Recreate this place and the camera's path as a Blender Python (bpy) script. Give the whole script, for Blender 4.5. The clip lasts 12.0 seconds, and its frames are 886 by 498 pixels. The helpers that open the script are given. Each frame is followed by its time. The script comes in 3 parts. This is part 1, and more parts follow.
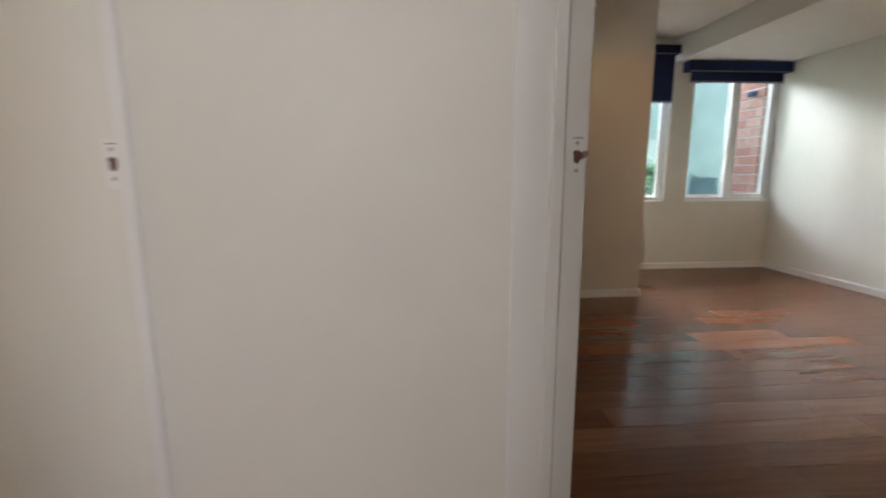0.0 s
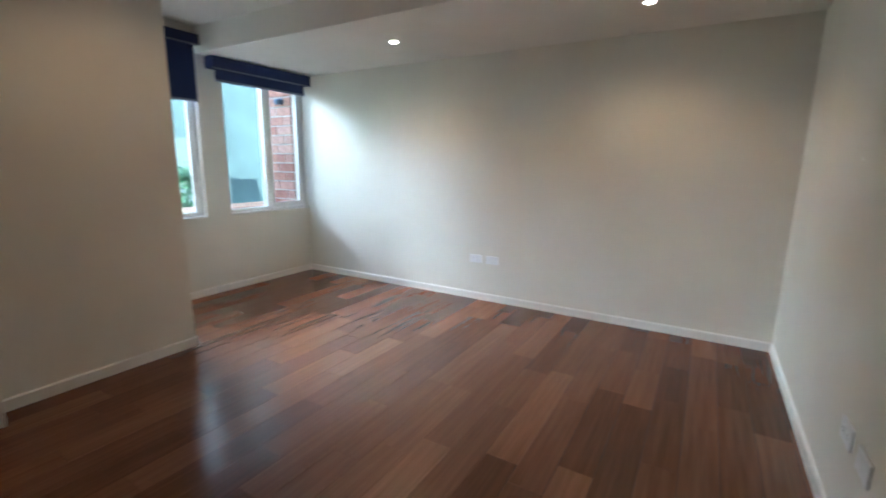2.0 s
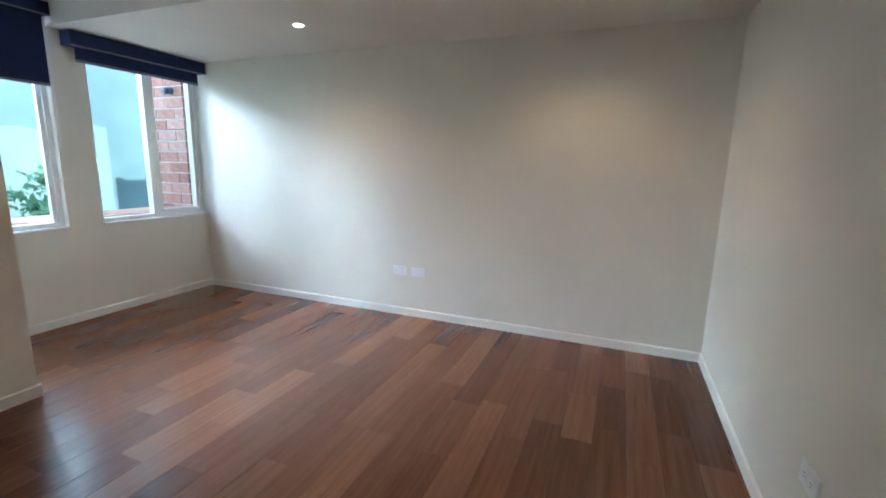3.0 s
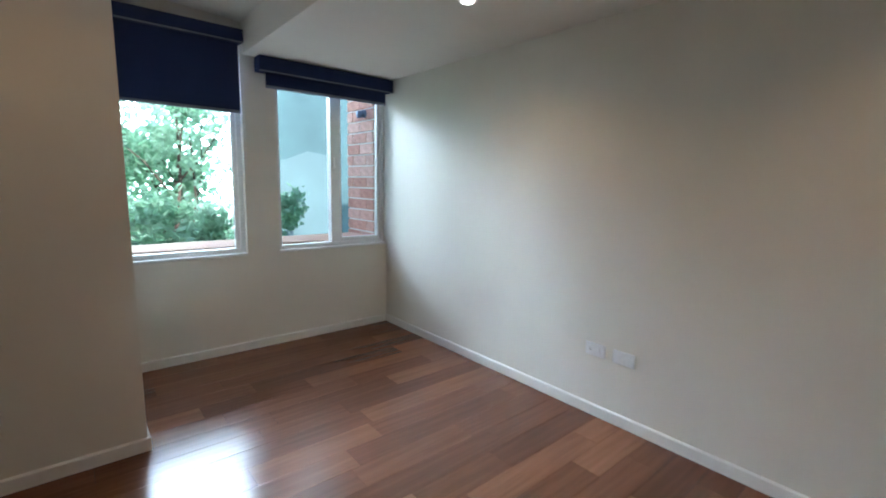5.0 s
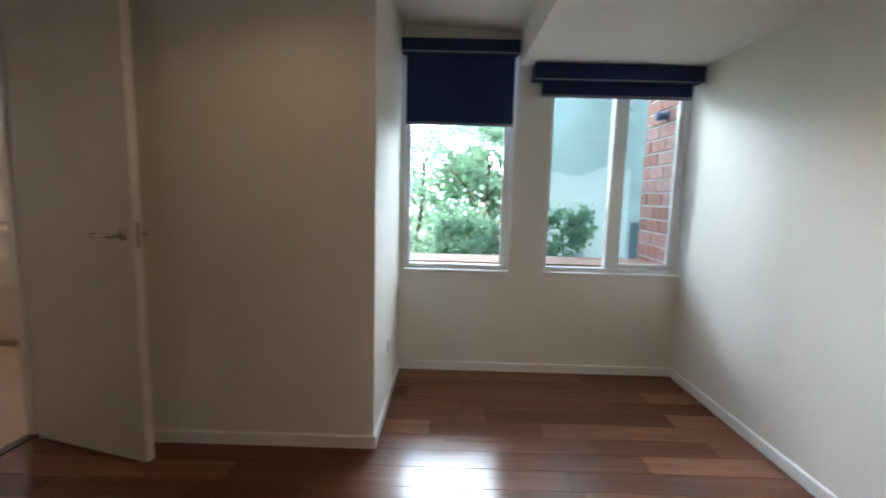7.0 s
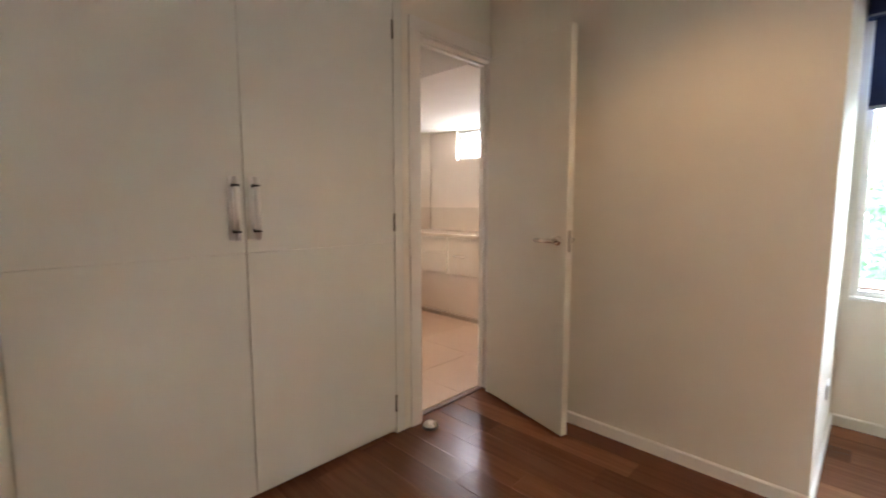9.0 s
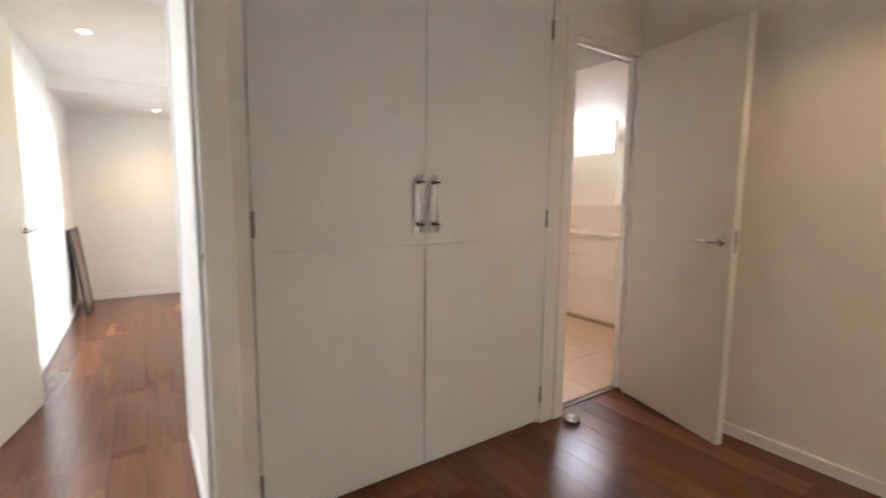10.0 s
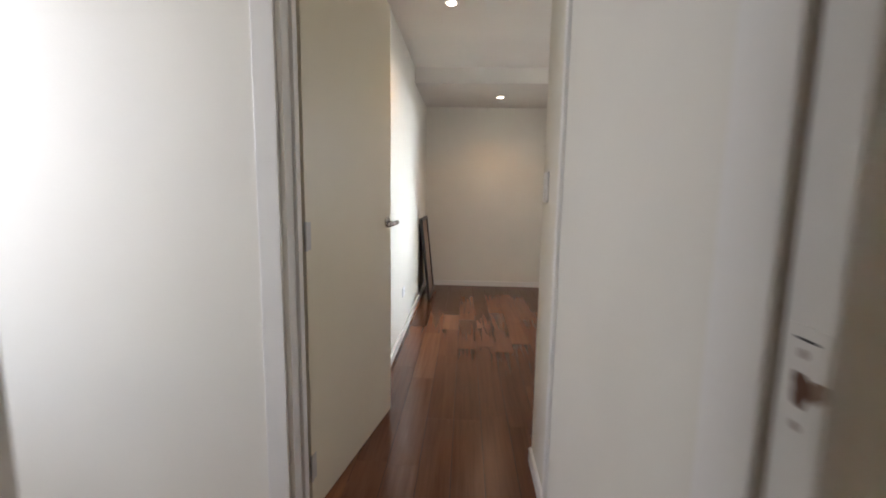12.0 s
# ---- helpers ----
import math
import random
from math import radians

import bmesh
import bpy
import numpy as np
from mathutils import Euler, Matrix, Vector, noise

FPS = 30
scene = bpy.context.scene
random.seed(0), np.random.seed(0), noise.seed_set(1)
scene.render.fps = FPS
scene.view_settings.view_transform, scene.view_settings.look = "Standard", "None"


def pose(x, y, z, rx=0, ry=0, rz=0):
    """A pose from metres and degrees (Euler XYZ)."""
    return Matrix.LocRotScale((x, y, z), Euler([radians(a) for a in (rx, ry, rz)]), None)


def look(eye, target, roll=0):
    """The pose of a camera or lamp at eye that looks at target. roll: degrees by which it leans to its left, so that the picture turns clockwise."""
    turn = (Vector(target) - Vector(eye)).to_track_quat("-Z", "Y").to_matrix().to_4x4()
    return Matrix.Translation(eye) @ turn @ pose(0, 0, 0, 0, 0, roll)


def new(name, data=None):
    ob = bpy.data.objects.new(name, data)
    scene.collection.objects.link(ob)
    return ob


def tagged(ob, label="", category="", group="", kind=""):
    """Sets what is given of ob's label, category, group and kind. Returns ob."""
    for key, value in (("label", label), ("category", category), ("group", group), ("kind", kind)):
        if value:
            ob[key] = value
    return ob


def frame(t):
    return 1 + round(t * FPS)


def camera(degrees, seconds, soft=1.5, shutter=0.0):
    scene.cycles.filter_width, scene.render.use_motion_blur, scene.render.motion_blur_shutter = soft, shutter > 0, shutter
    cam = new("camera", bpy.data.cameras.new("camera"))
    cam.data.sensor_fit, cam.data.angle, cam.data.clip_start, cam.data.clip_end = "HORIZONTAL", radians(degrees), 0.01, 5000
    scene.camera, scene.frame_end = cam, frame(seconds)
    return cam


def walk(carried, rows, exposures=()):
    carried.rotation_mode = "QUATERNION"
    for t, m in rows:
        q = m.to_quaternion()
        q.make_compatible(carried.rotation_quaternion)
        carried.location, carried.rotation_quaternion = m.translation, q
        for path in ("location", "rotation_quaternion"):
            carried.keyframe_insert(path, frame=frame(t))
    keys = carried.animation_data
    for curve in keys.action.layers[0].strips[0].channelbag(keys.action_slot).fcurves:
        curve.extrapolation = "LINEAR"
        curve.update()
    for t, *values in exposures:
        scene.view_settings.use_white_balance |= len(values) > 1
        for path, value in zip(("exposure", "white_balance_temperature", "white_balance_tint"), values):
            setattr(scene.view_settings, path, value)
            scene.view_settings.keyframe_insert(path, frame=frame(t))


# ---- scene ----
# camera and walk
cam = camera(90.3, 12.0, 1.8, 0.4)
PATH = [
    (0, (-3.825, -4.403, 1.005), (-3.669, -2.438, 0.67), -0.2),
    (0.5, (-3.807, -4.11, 1.109), (-3.142, -2.256, 0.765), 1.2),
    (1, (-3.765, -4.005, 1.174), (-2.626, -2.4, 0.817), 1.5),
    (1.5, (-3.619, -3.877, 1.179), (-2.143, -2.581, 0.805), 0.4),
    (2, (-3.467, -3.816, 1.207), (-1.779, -2.811, 0.826), 0.6),
    (2.5, (-3.333, -3.784, 1.213), (-1.499, -3.085, 0.833), 1.4),
    (4.3, (-2.425, -3.492, 1.269), (-0.849, -2.303, 0.947), -0.0),
    (4.5, (-2.339, -3.474, 1.268), (-0.862, -2.162, 0.956), -0.2),
    (5, (-2.118, -3.306, 1.252), (-0.844, -1.793, 0.958), 1.2),
    (5.5, (-1.914, -3.13, 1.262), (-0.802, -1.49, 0.982), 3.2),
    (6, (-1.757, -3.062, 1.256), (-0.924, -1.264, 0.987), 2.4),
    (6.5, (-1.635, -3.028, 1.259), (-1.215, -1.091, 0.993), 2.0),
    (7, (-1.599, -3.019, 1.238), (-1.619, -1.034, 0.995), 1.5),
    (7.5, (-1.613, -3.033, 1.233), (-2.083, -1.103, 1.0), 0.9),
    (9.5, (-1.899, -3.325, 1.22), (-3.433, -2.059, 1.014), 0.1),
    (10, (-1.97, -3.507, 1.22), (-3.613, -2.387, 0.999), 0.6),
    (10.5, (-2.095, -3.614, 1.222), (-3.931, -2.862, 0.973), 1.3),
    (11, (-2.37, -3.617, 1.227), (-4.33, -3.323, 0.958), 0.4),
    (11.5, (-2.65, -3.609, 1.219), (-4.631, -3.626, 0.941), -0.1),
    (12, (-3.055, -3.654, 1.209), (-5.034, -3.753, 0.937), 0.9),
]
EXPOSE = [(0, 1.8, 6500, 20), (1.0, 1.95, 6350, 20), (1.5, 2.0, 6000, 18), (2, 2.15, 5450, 14), (2.5, 2.3, 5300, 14), (4.3, 1.62, 5500, 15), (5.0, 1.7, 5500, 15), (5.6, 1.5, 5550, 15), (6.5, 1.6, 5700, 17), (7, 1.65, 5900, 19), (7.5, 1.95, 6250, 22), (9.5, 3.15, 6100, 19), (10.1, 3.2, 5900, 18), (10.5, 2.5, 5850, 18), (11, 2.35, 5750, 17), (11.5, 1.95, 6050, 18), (12, 1.75, 6200, 19)]
walk(cam, [(t, look(eye, target, roll)) for t, eye, target, roll in PATH], EXPOSE)

# ---------- world, sun, lights ----------
world = bpy.data.worlds.new("world")
scene.world = world
world.use_nodes = True
wt = world.node_tree
sky = wt.nodes.new("ShaderNodeTexSky")
sky.sky_type = "NISHITA"
sky.sun_disc = False
SUN_EL, SUN_ROT = radians(52), radians(200)
sky.sun_elevation, sky.sun_rotation = SUN_EL, SUN_ROT
bg = wt.nodes["Background"]
bg.inputs[1].default_value = 0.15
wt.links.new(sky.outputs[0], bg.inputs[0])

sun = new("sun", bpy.data.lights.new("sun", "SUN"))
sun.data.energy, sun.data.angle, sun.data.color = 4.2, radians(0.5), (1.0, 0.95, 0.86)
sdir = Vector((math.sin(SUN_ROT) * math.cos(SUN_EL), math.cos(SUN_ROT) * math.cos(SUN_EL), math.sin(SUN_EL)))
sun.matrix_world = Matrix.Translation((0, 0, 20)) @ sdir.to_track_quat("Z", "Y").to_matrix().to_4x4()


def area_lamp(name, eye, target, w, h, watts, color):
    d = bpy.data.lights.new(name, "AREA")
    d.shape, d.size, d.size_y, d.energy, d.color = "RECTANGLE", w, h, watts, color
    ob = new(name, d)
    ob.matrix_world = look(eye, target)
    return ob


def spot_lamp(name, place, watts, color, spread=110):
    d = bpy.data.lights.new(name, "SPOT")
    d.energy, d.color, d.spot_size, d.spot_blend, d.shadow_soft_size = watts, color, radians(spread), 0.6, 0.04
    ob = new(name, d)
    ob.location = place
    return ob


WARM = (1.0, 0.62, 0.30)
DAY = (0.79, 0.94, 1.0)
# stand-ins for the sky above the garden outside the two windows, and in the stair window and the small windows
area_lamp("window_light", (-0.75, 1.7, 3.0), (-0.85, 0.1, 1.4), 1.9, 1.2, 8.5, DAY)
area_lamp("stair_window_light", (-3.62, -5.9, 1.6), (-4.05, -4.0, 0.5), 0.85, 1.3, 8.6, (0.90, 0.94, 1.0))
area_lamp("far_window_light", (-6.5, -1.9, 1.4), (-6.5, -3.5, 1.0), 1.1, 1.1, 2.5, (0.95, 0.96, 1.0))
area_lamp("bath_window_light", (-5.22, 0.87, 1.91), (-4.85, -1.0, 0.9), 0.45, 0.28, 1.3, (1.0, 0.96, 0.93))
for p, w in (((-0.63, -1.68, 2.07), 2.3), ((-0.615, -3.43, 2.07), 2.5), ((-2.25, -1.75, 2.34), 2.4)):
    spot_lamp("downlight_beam", p, w, WARM, 140)
for p, w in (((-5.88, -3.766, 2.29), 5.2), ((-7.92, -3.312, 2.15), 2.8)):
    spot_lamp("downlight_beam", p, w, WARM, 130)
spot_lamp("downlight_beam", (-5.07, -0.47, 2.07), 3.3, WARM, 130)

# ---------- materials ----------


def material(name, rough=0.5, metal=0.0):
    m = bpy.data.materials.new(name)
    m.use_nodes = True
    b = m.node_tree.nodes["Principled BSDF"]
    b.inputs["Roughness"].default_value, b.inputs["Metallic"].default_value = rough, metal
    return m, m.node_tree, b


def noise_node(t, scale, detail=4.0, vec=None, stretch=None):
    n = t.nodes.new("ShaderNodeTexNoise")
    n.inputs["Scale"].default_value, n.inputs["Detail"].default_value = scale, detail
    if vec is None:
        vec = t.nodes.new("ShaderNodeTexCoord").outputs["Object"]
    if stretch:
        mp = t.nodes.new("ShaderNodeMapping")
        mp.inputs["Scale"].default_value = stretch
        t.links.new(vec, mp.inputs[0])
        vec = mp.outputs[0]
    t.links.new(vec, n.inputs["Vector"])
    return n


def ramp(t, src, stops):
    r = t.nodes.new("ShaderNodeValToRGB")
    e = r.color_ramp.elements
    while len(e) < len(stops):
        e.new(0.5)
    for k, (p, c) in enumerate(stops):
        e[k].position, e[k].color = p, (*c, 1)
    t.links.new(src, r.inputs[0])
    return r.outputs[0]


def mix(t, fac, a, b, mode="MIX"):
    n = t.nodes.new("ShaderNodeMix")
    n.data_type, n.blend_type = "RGBA", mode
    for sock, v in ((n.inputs[0], fac), (n.inputs[6], a), (n.inputs[7], b)):
        if isinstance(v, (int, float)):
            sock.default_value = v
        elif isinstance(v, tuple):
            sock.default_value = (*v, 1)
        else:
            t.links.new(v, sock)
    return n.outputs[2]


def bump(t, b, src, strength, dist=0.002):
    n = t.nodes.new("ShaderNodeBump")
    n.inputs["Strength"].default_value, n.inputs["Distance"].default_value = strength, dist
    t.links.new(src, n.inputs["Height"])
    t.links.new(n.outputs[0], b.inputs["Normal"])


def painted(name, color, rough=0.6, grain=120.0, strength=0.25, stain=0.06):
    m, t, b = material(name, rough)
    big = noise_node(t, 1.3, 3)
    dark = tuple(c * (1 - stain) for c in color)
    lite = tuple(min(1, c * (1 + stain * 0.4)) for c in color)
    t.links.new(ramp(t, big.outputs[0], [(0.3, dark), (0.7, lite)]), b.inputs["Base Color"])
    fine = noise_node(t, grain, 5)
    bump(t, b, fine.outputs[0], strength, 0.0012)
    return m


def plain(name, color, rough=0.5, metal=0.0, grain=60.0):
    m, t, b = material(name, rough, metal)
    n = noise_node(t, grain, 3)
    t.links.new(ramp(t, n.outputs[0], [(0.3, tuple(c * 0.92 for c in color)), (0.7, color)]), b.inputs["Base Color"])
    return m


def floor_wood(name):
    m, t, b = material(name, 0.28)
    co = t.nodes.new("ShaderNodeTexCoord").outputs["Object"]
    info = t.nodes.new("ShaderNodeObjectInfo")
    shift = t.nodes.new("ShaderNodeVectorMath")
    shift.operation = "SCALE"
    shift.inputs[0].default_value = (17.0, 9.0, 5.0)
    t.links.new(info.outputs["Random"], shift.inputs[3])
    add = t.nodes.new("ShaderNodeVectorMath")
    t.links.new(co, add.inputs[0])
    t.links.new(shift.outputs[0], add.inputs[1])
    grain = noise_node(t, 6, 6, add.outputs[0], (0.35, 7.0, 1.0))
    fine = noise_node(t, 40, 4, add.outputs[0], (0.2, 6.0, 1.0))
    base = ramp(t, info.outputs["Random"], [(0.0, (0.122, 0.046, 0.022)), (0.35, (0.162, 0.064, 0.031)), (0.7, (0.198, 0.080, 0.039)), (1.0, (0.262, 0.112, 0.054))])
    g = ramp(t, grain.outputs[0], [(0.3, (0.72, 0.69, 0.66)), (0.7, (1.0, 1.0, 1.0))])
    c = mix(t, 1.0, base, g, "MULTIPLY")
    g2 = ramp(t, fine.outputs[0], [(0.3, (0.84, 0.82, 0.8)), (0.6, (1.0, 1.0, 1.0))])
    t.links.new(mix(t, 0.6, c, g2, "MULTIPLY"), b.inputs["Base Color"])
    worn = noise_node(t, 2.2, 4)
    r = t.nodes.new("ShaderNodeMapRange")
    r.inputs[3].default_value, r.inputs[4].default_value = 0.17, 0.28
    t.links.new(worn.outputs[0], r.inputs[0])
    t.links.new(r.outputs[0], b.inputs["Roughness"])
    b.inputs["Specular IOR Level"].default_value = 0.42
    bump(t, b, fine.outputs[0], 0.05, 0.001)
    return m


def glass_mat(name):
    m, t, b = material(name, 0.0)
    b.inputs["Transmission Weight"].default_value = 1.0
    b.inputs["IOR"].default_value = 1.02
    b.inputs["Base Color"].default_value = (0.97, 0.99, 0.98, 1)
    return m


def leaf_mat(name, a, bcol):
    m, t, b = material(name, 0.55)
    g = t.nodes.new("ShaderNodeNewGeometry")
    t.links.new(ramp(t, g.outputs["Random Per Island"], [(0.0, a), (1.0, bcol)]), b.inputs["Base Color"])
    tr = t.nodes.new("ShaderNodeBsdfTranslucent")
    tr.inputs[0].default_value = (*[min(1, c * 1.6) for c in bcol], 1)
    mx = t.nodes.new("ShaderNodeMixShader")
    mx.inputs[0].default_value = 0.5
    out = t.nodes["Material Output"]
    t.links.new(b.outputs[0], mx.inputs[1])
    t.links.new(tr.outputs[0], mx.inputs[2])
    t.links.new(mx.outputs[0], out.inputs[0])
    return m


def brick_mat(name):
    m, t, b = material(name, 0.85)
    info = t.nodes.new("ShaderNodeObjectInfo")
    n = noise_node(t, 30, 5)
    base = ramp(t, info.outputs["Random"], [(0.0, (0.46, 0.23, 0.18)), (0.5, (0.55, 0.31, 0.25)), (1.0, (0.62, 0.40, 0.34))])
    g = ramp(t, n.outputs[0], [(0.3, (0.7, 0.68, 0.66)), (0.7, (1, 1, 1))])
    t.links.new(mix(t, 1.0, base, g, "MULTIPLY"), b.inputs["Base Color"])
    bump(t, b, n.outputs[0], 0.5, 0.004)
    return m


def emit(name, color, strength):
    m, t, b = material(name, 0.4)
    b.inputs["Base Color"].default_value = (*color, 1)
    b.inputs["Emission Color"].default_value = (*color, 1)
    b.inputs["Emission Strength"].default_value = strength
    return m


WALL = painted("cream_wall_paint", (0.775, 0.745, 0.655), 0.62)
CEIL = painted("ceiling_paint", (0.80, 0.765, 0.70), 0.7)
TRIM = painted("white_trim_paint", (0.80, 0.78, 0.73), 0.38, 60, 0.08, 0.03)
DOORP = painted("white_door_paint", (0.71, 0.69, 0.60), 0.42, 90, 0.08, 0.05)
LEAFP = painted("cream_door_paint", (0.74, 0.67, 0.50), 0.42, 90, 0.08, 0.05)
WARDP = painted("white_wardrobe_paint", (0.71, 0.72, 0.67), 0.40, 90, 0.06, 0.04)
WOOD = floor_wood("dark_hardwood")
GAP = plain("floor_joint", (0.03, 0.014, 0.008), 0.9)
PVC = plain("white_window_frame", (0.82, 0.82, 0.80), 0.35)
GLASS = glass_mat("clear_glass")
NAVY = painted("navy_blind_fabric", (0.010, 0.022, 0.088), 0.85, 500, 0.6, 0.15)
NAVYH = painted("navy_hem", (0.22, 0.23, 0.28), 0.8, 300, 0.3, 0.1)
STEEL = plain("brushed_steel", (0.74, 0.72, 0.69), 0.2, 1.0)
SATIN = plain("satin_aluminium", (0.88, 0.87, 0.85), 0.42, 1.0)
BRASSY = plain("aged_steel_hinge", (0.26, 0.24, 0.21), 0.4, 1.0)
DARKM = plain("dark_metal", (0.05, 0.05, 0.055), 0.5, 0.8)
PLATE = plain("white_plastic_plate", (0.88, 0.88, 0.87), 0.35)
SLOT = plain("dark_slot", (0.03, 0.03, 0.03), 0.6)
RAWWOOD = plain("raw_wood_recess", (0.16, 0.08, 0.05), 0.9)
TILE = painted("beige_tile", (0.66, 0.51, 0.39), 0.25, 30, 0.05, 0.06)
GROUT = plain("tile_grout", (0.60, 0.48, 0.37), 0.9)
BWALL = painted("bathroom_wall_paint", (0.80, 0.72, 0.62), 0.6)
COUNTER = painted("cream_stone_counter", (0.70, 0.63, 0.53), 0.2, 200, 0.03, 0.05)
VANITY = painted("cream_cabinet", (0.76, 0.70, 0.60), 0.35, 80, 0.05, 0.03)
CERAMIC = plain("white_ceramic", (0.85, 0.83, 0.78), 0.08)
MIRROR = plain("mirror_glass", (0.9, 0.92, 0.91), 0.02, 1.0)
LAMP = emit("lamp_glow", (1.0, 0.86, 0.66), 14.0)
TEAL = painted("teal_wall_paint", (0.095, 0.175, 0.172), 0.8, 20, 0.6, 0.3)
TEALW = painted("whitewash_patch", (0.145, 0.225, 0.222), 0.85, 15, 0.5, 0.2)
BRICK = brick_mat("red_brick")
MORTAR = plain("grey_mortar", (0.66, 0.62, 0.58), 0.95)
BLEDGE = painted("clay_ledge", (0.48, 0.30, 0.22), 0.85, 40, 0.5, 0.2)
LEAFA = leaf_mat("bush_leaf", (0.07, 0.16, 0.10), (0.20, 0.34, 0.22))
LEAFB = leaf_mat("tree_leaf", (0.12, 0.22, 0.14), (0.28, 0.41, 0.29))
BARK = painted("bark", (0.12, 0.085, 0.06), 0.9, 30, 0.8, 0.3)
SOIL = painted("garden_soil", (0.12, 0.13, 0.06), 0.95, 8, 0.9, 0.4)
FRAMEB = plain("black_picture_frame", (0.025, 0.02, 0.018), 0.35)
PAPER = painted("tan_picture", (0.40, 0.30, 0.23), 0.6, 20, 0.1, 0.3)

# ---------- building helpers ----------


def box(bm, x0, x1, y0, y1, z0, z1, bev=0.0):
    m = Matrix.LocRotScale(((x0 + x1) / 2, (y0 + y1) / 2, (z0 + z1) / 2), None, (abs(x1 - x0), abs(y1 - y0), abs(z1 - z0)))
    r = bmesh.ops.create_cube(bm, size=1, matrix=m)
    if bev:
        es = {e for v in r["verts"] for e in v.link_edges}
        bmesh.ops.bevel(bm, geom=list(es), offset=bev, segments=2, affect="EDGES", profile=0.5)
    return bm


def rod(bm, a, b, r, seg=14, r2=None):
    a, b = Vector(a), Vector(b)
    q = (b - a).to_track_quat("Z", "Y").to_matrix().to_4x4()
    bmesh.ops.create_cone(bm, cap_ends=True, segments=seg, radius1=r, radius2=r if r2 is None else r2,
                          depth=(b - a).length, matrix=Matrix.Translation((a + b) / 2) @ q)
    return bm


def lathe(bm, profile, seg=24, m=Matrix.Identity(4)):
    rings = []
    for r, z in profile:
        rings.append([bm.verts.new(m @ Vector((r * math.cos(2 * math.pi * k / seg), r * math.sin(2 * math.pi * k / seg), z))) for k in range(seg)])
    for a, b in zip(rings, rings[1:]):
        for k in range(seg):
            bm.faces.new((a[k], a[(k + 1) % seg], b[(k + 1) % seg], b[k]))
    bm.faces.new(list(reversed(rings[0])))
    bm.faces.new(rings[-1])
    return bm


def prism(bm, outline, axis, a, b):
    """An outline in two axes drawn out along the third, from a to b."""
    def v(p, w):
        return {"x": (w, p[0], p[1]), "y": (p[0], w, p[1]), "z": (p[0], p[1], w)}[axis]
    lo = [bm.verts.new(v(p, a)) for p in outline]
    hi = [bm.verts.new(v(p, b)) for p in outline]
    n = len(outline)
    for k in range(n):
        bm.faces.new((lo[k], lo[(k + 1) % n], hi[(k + 1) % n], hi[k]))
    bm.faces.new(list(reversed(lo)))
    bm.faces.new(hi)
    bmesh.ops.recalc_face_normals(bm, faces=bm.faces)
    return bm


def mesh_of(name, bm, mat, smooth=False):
    me = bpy.data.meshes.new(name)
    bm.to_mesh(me)
    bm.free()
    me.materials.append(mat)
    if smooth:
        for p in me.polygons:
            p.use_smooth = True
    return me


def part(name, bm, mat, parent=None, label="", smooth=False):
    ob = new(name, mesh_of(name, bm, mat, smooth))
    if parent is not None:
        ob.parent = parent
    if label:
        ob["label"] = label
    return ob


def thing(name, label, category, at=(0, 0, 0), turn=0.0, group=""):
    ob = new(name)
    ob.empty_display_size = 0.1
    ob.matrix_world = pose(*at, 0, 0, turn)
    return tagged(ob, label, category, group)


def structure(name, bm, mat, label, category):
    return tagged(part(name, bm, mat), label, category, "", "structure")


def boxes(*rows, bev=0.0):
    bm = bmesh.new()
    for r in rows:
        box(bm, *r, bev)
    return bm


# ---------- the plan ----------
E, N, S, W = 0.012, 0.012, -4.29, -3.575      # inner faces of the bedroom
BY, BX = -0.995, -1.935                       # face of the bathroom block and of the niche side
LOW, HIGH, RISE = 2.095, 2.30, 0.06           # low soffit, high ceiling at the step, its slope
STEP = -1.152
TH, ET, BT = 0.15, 0.174, 0.09
EF = -3.400                                   # room face of the entry wall
TOP = 2.75


def high(x):
    return HIGH + RISE * (STEP - x)


WL, WR, SILL = (-1.90, -1.17), (-0.936, E), 0.72
HL, HR = 2.21, 2.07

# bedroom walls
structure("wall_north", boxes(
    (BX - TH, E + TH, N, N + 0.2, -0.1, SILL), (BX - TH, WL[0], N, N + 0.2, SILL, TOP), (WL[1], WR[0], N, N + 0.2, SILL, TOP),
    (WL[0], WL[1], N, N + 0.2, HL, TOP), (WR[0], E, N, N + 0.2, HR, TOP), (E, E + TH, N, N + 0.2, SILL, TOP)),
    WALL, "cream painted plaster wall with two windows", "wall")
structure("wall_east", boxes((E, E + TH, S - TH, N, -0.1, TOP)), WALL, "cream painted plaster wall", "wall")
structure("wall_south", boxes((EF, E, S - TH, S, -0.1, TOP)), WALL, "cream painted plaster wall", "wall")
structure("wall_niche", boxes((BX - TH, BX, BY, N, -0.1, TOP)), WALL, "cream side wall of window niche", "wall")
structure("wall_block", boxes((W, BX - TH, BY, BY + TH, -0.1, TOP)), WALL, "cream wall beside the bathroom door", "wall")
EN0, EN1, DH = -4.271, -3.350, 2.12            # entry opening
BA0, BA1, BH = -1.59, -0.962, 2.10           # bathroom opening
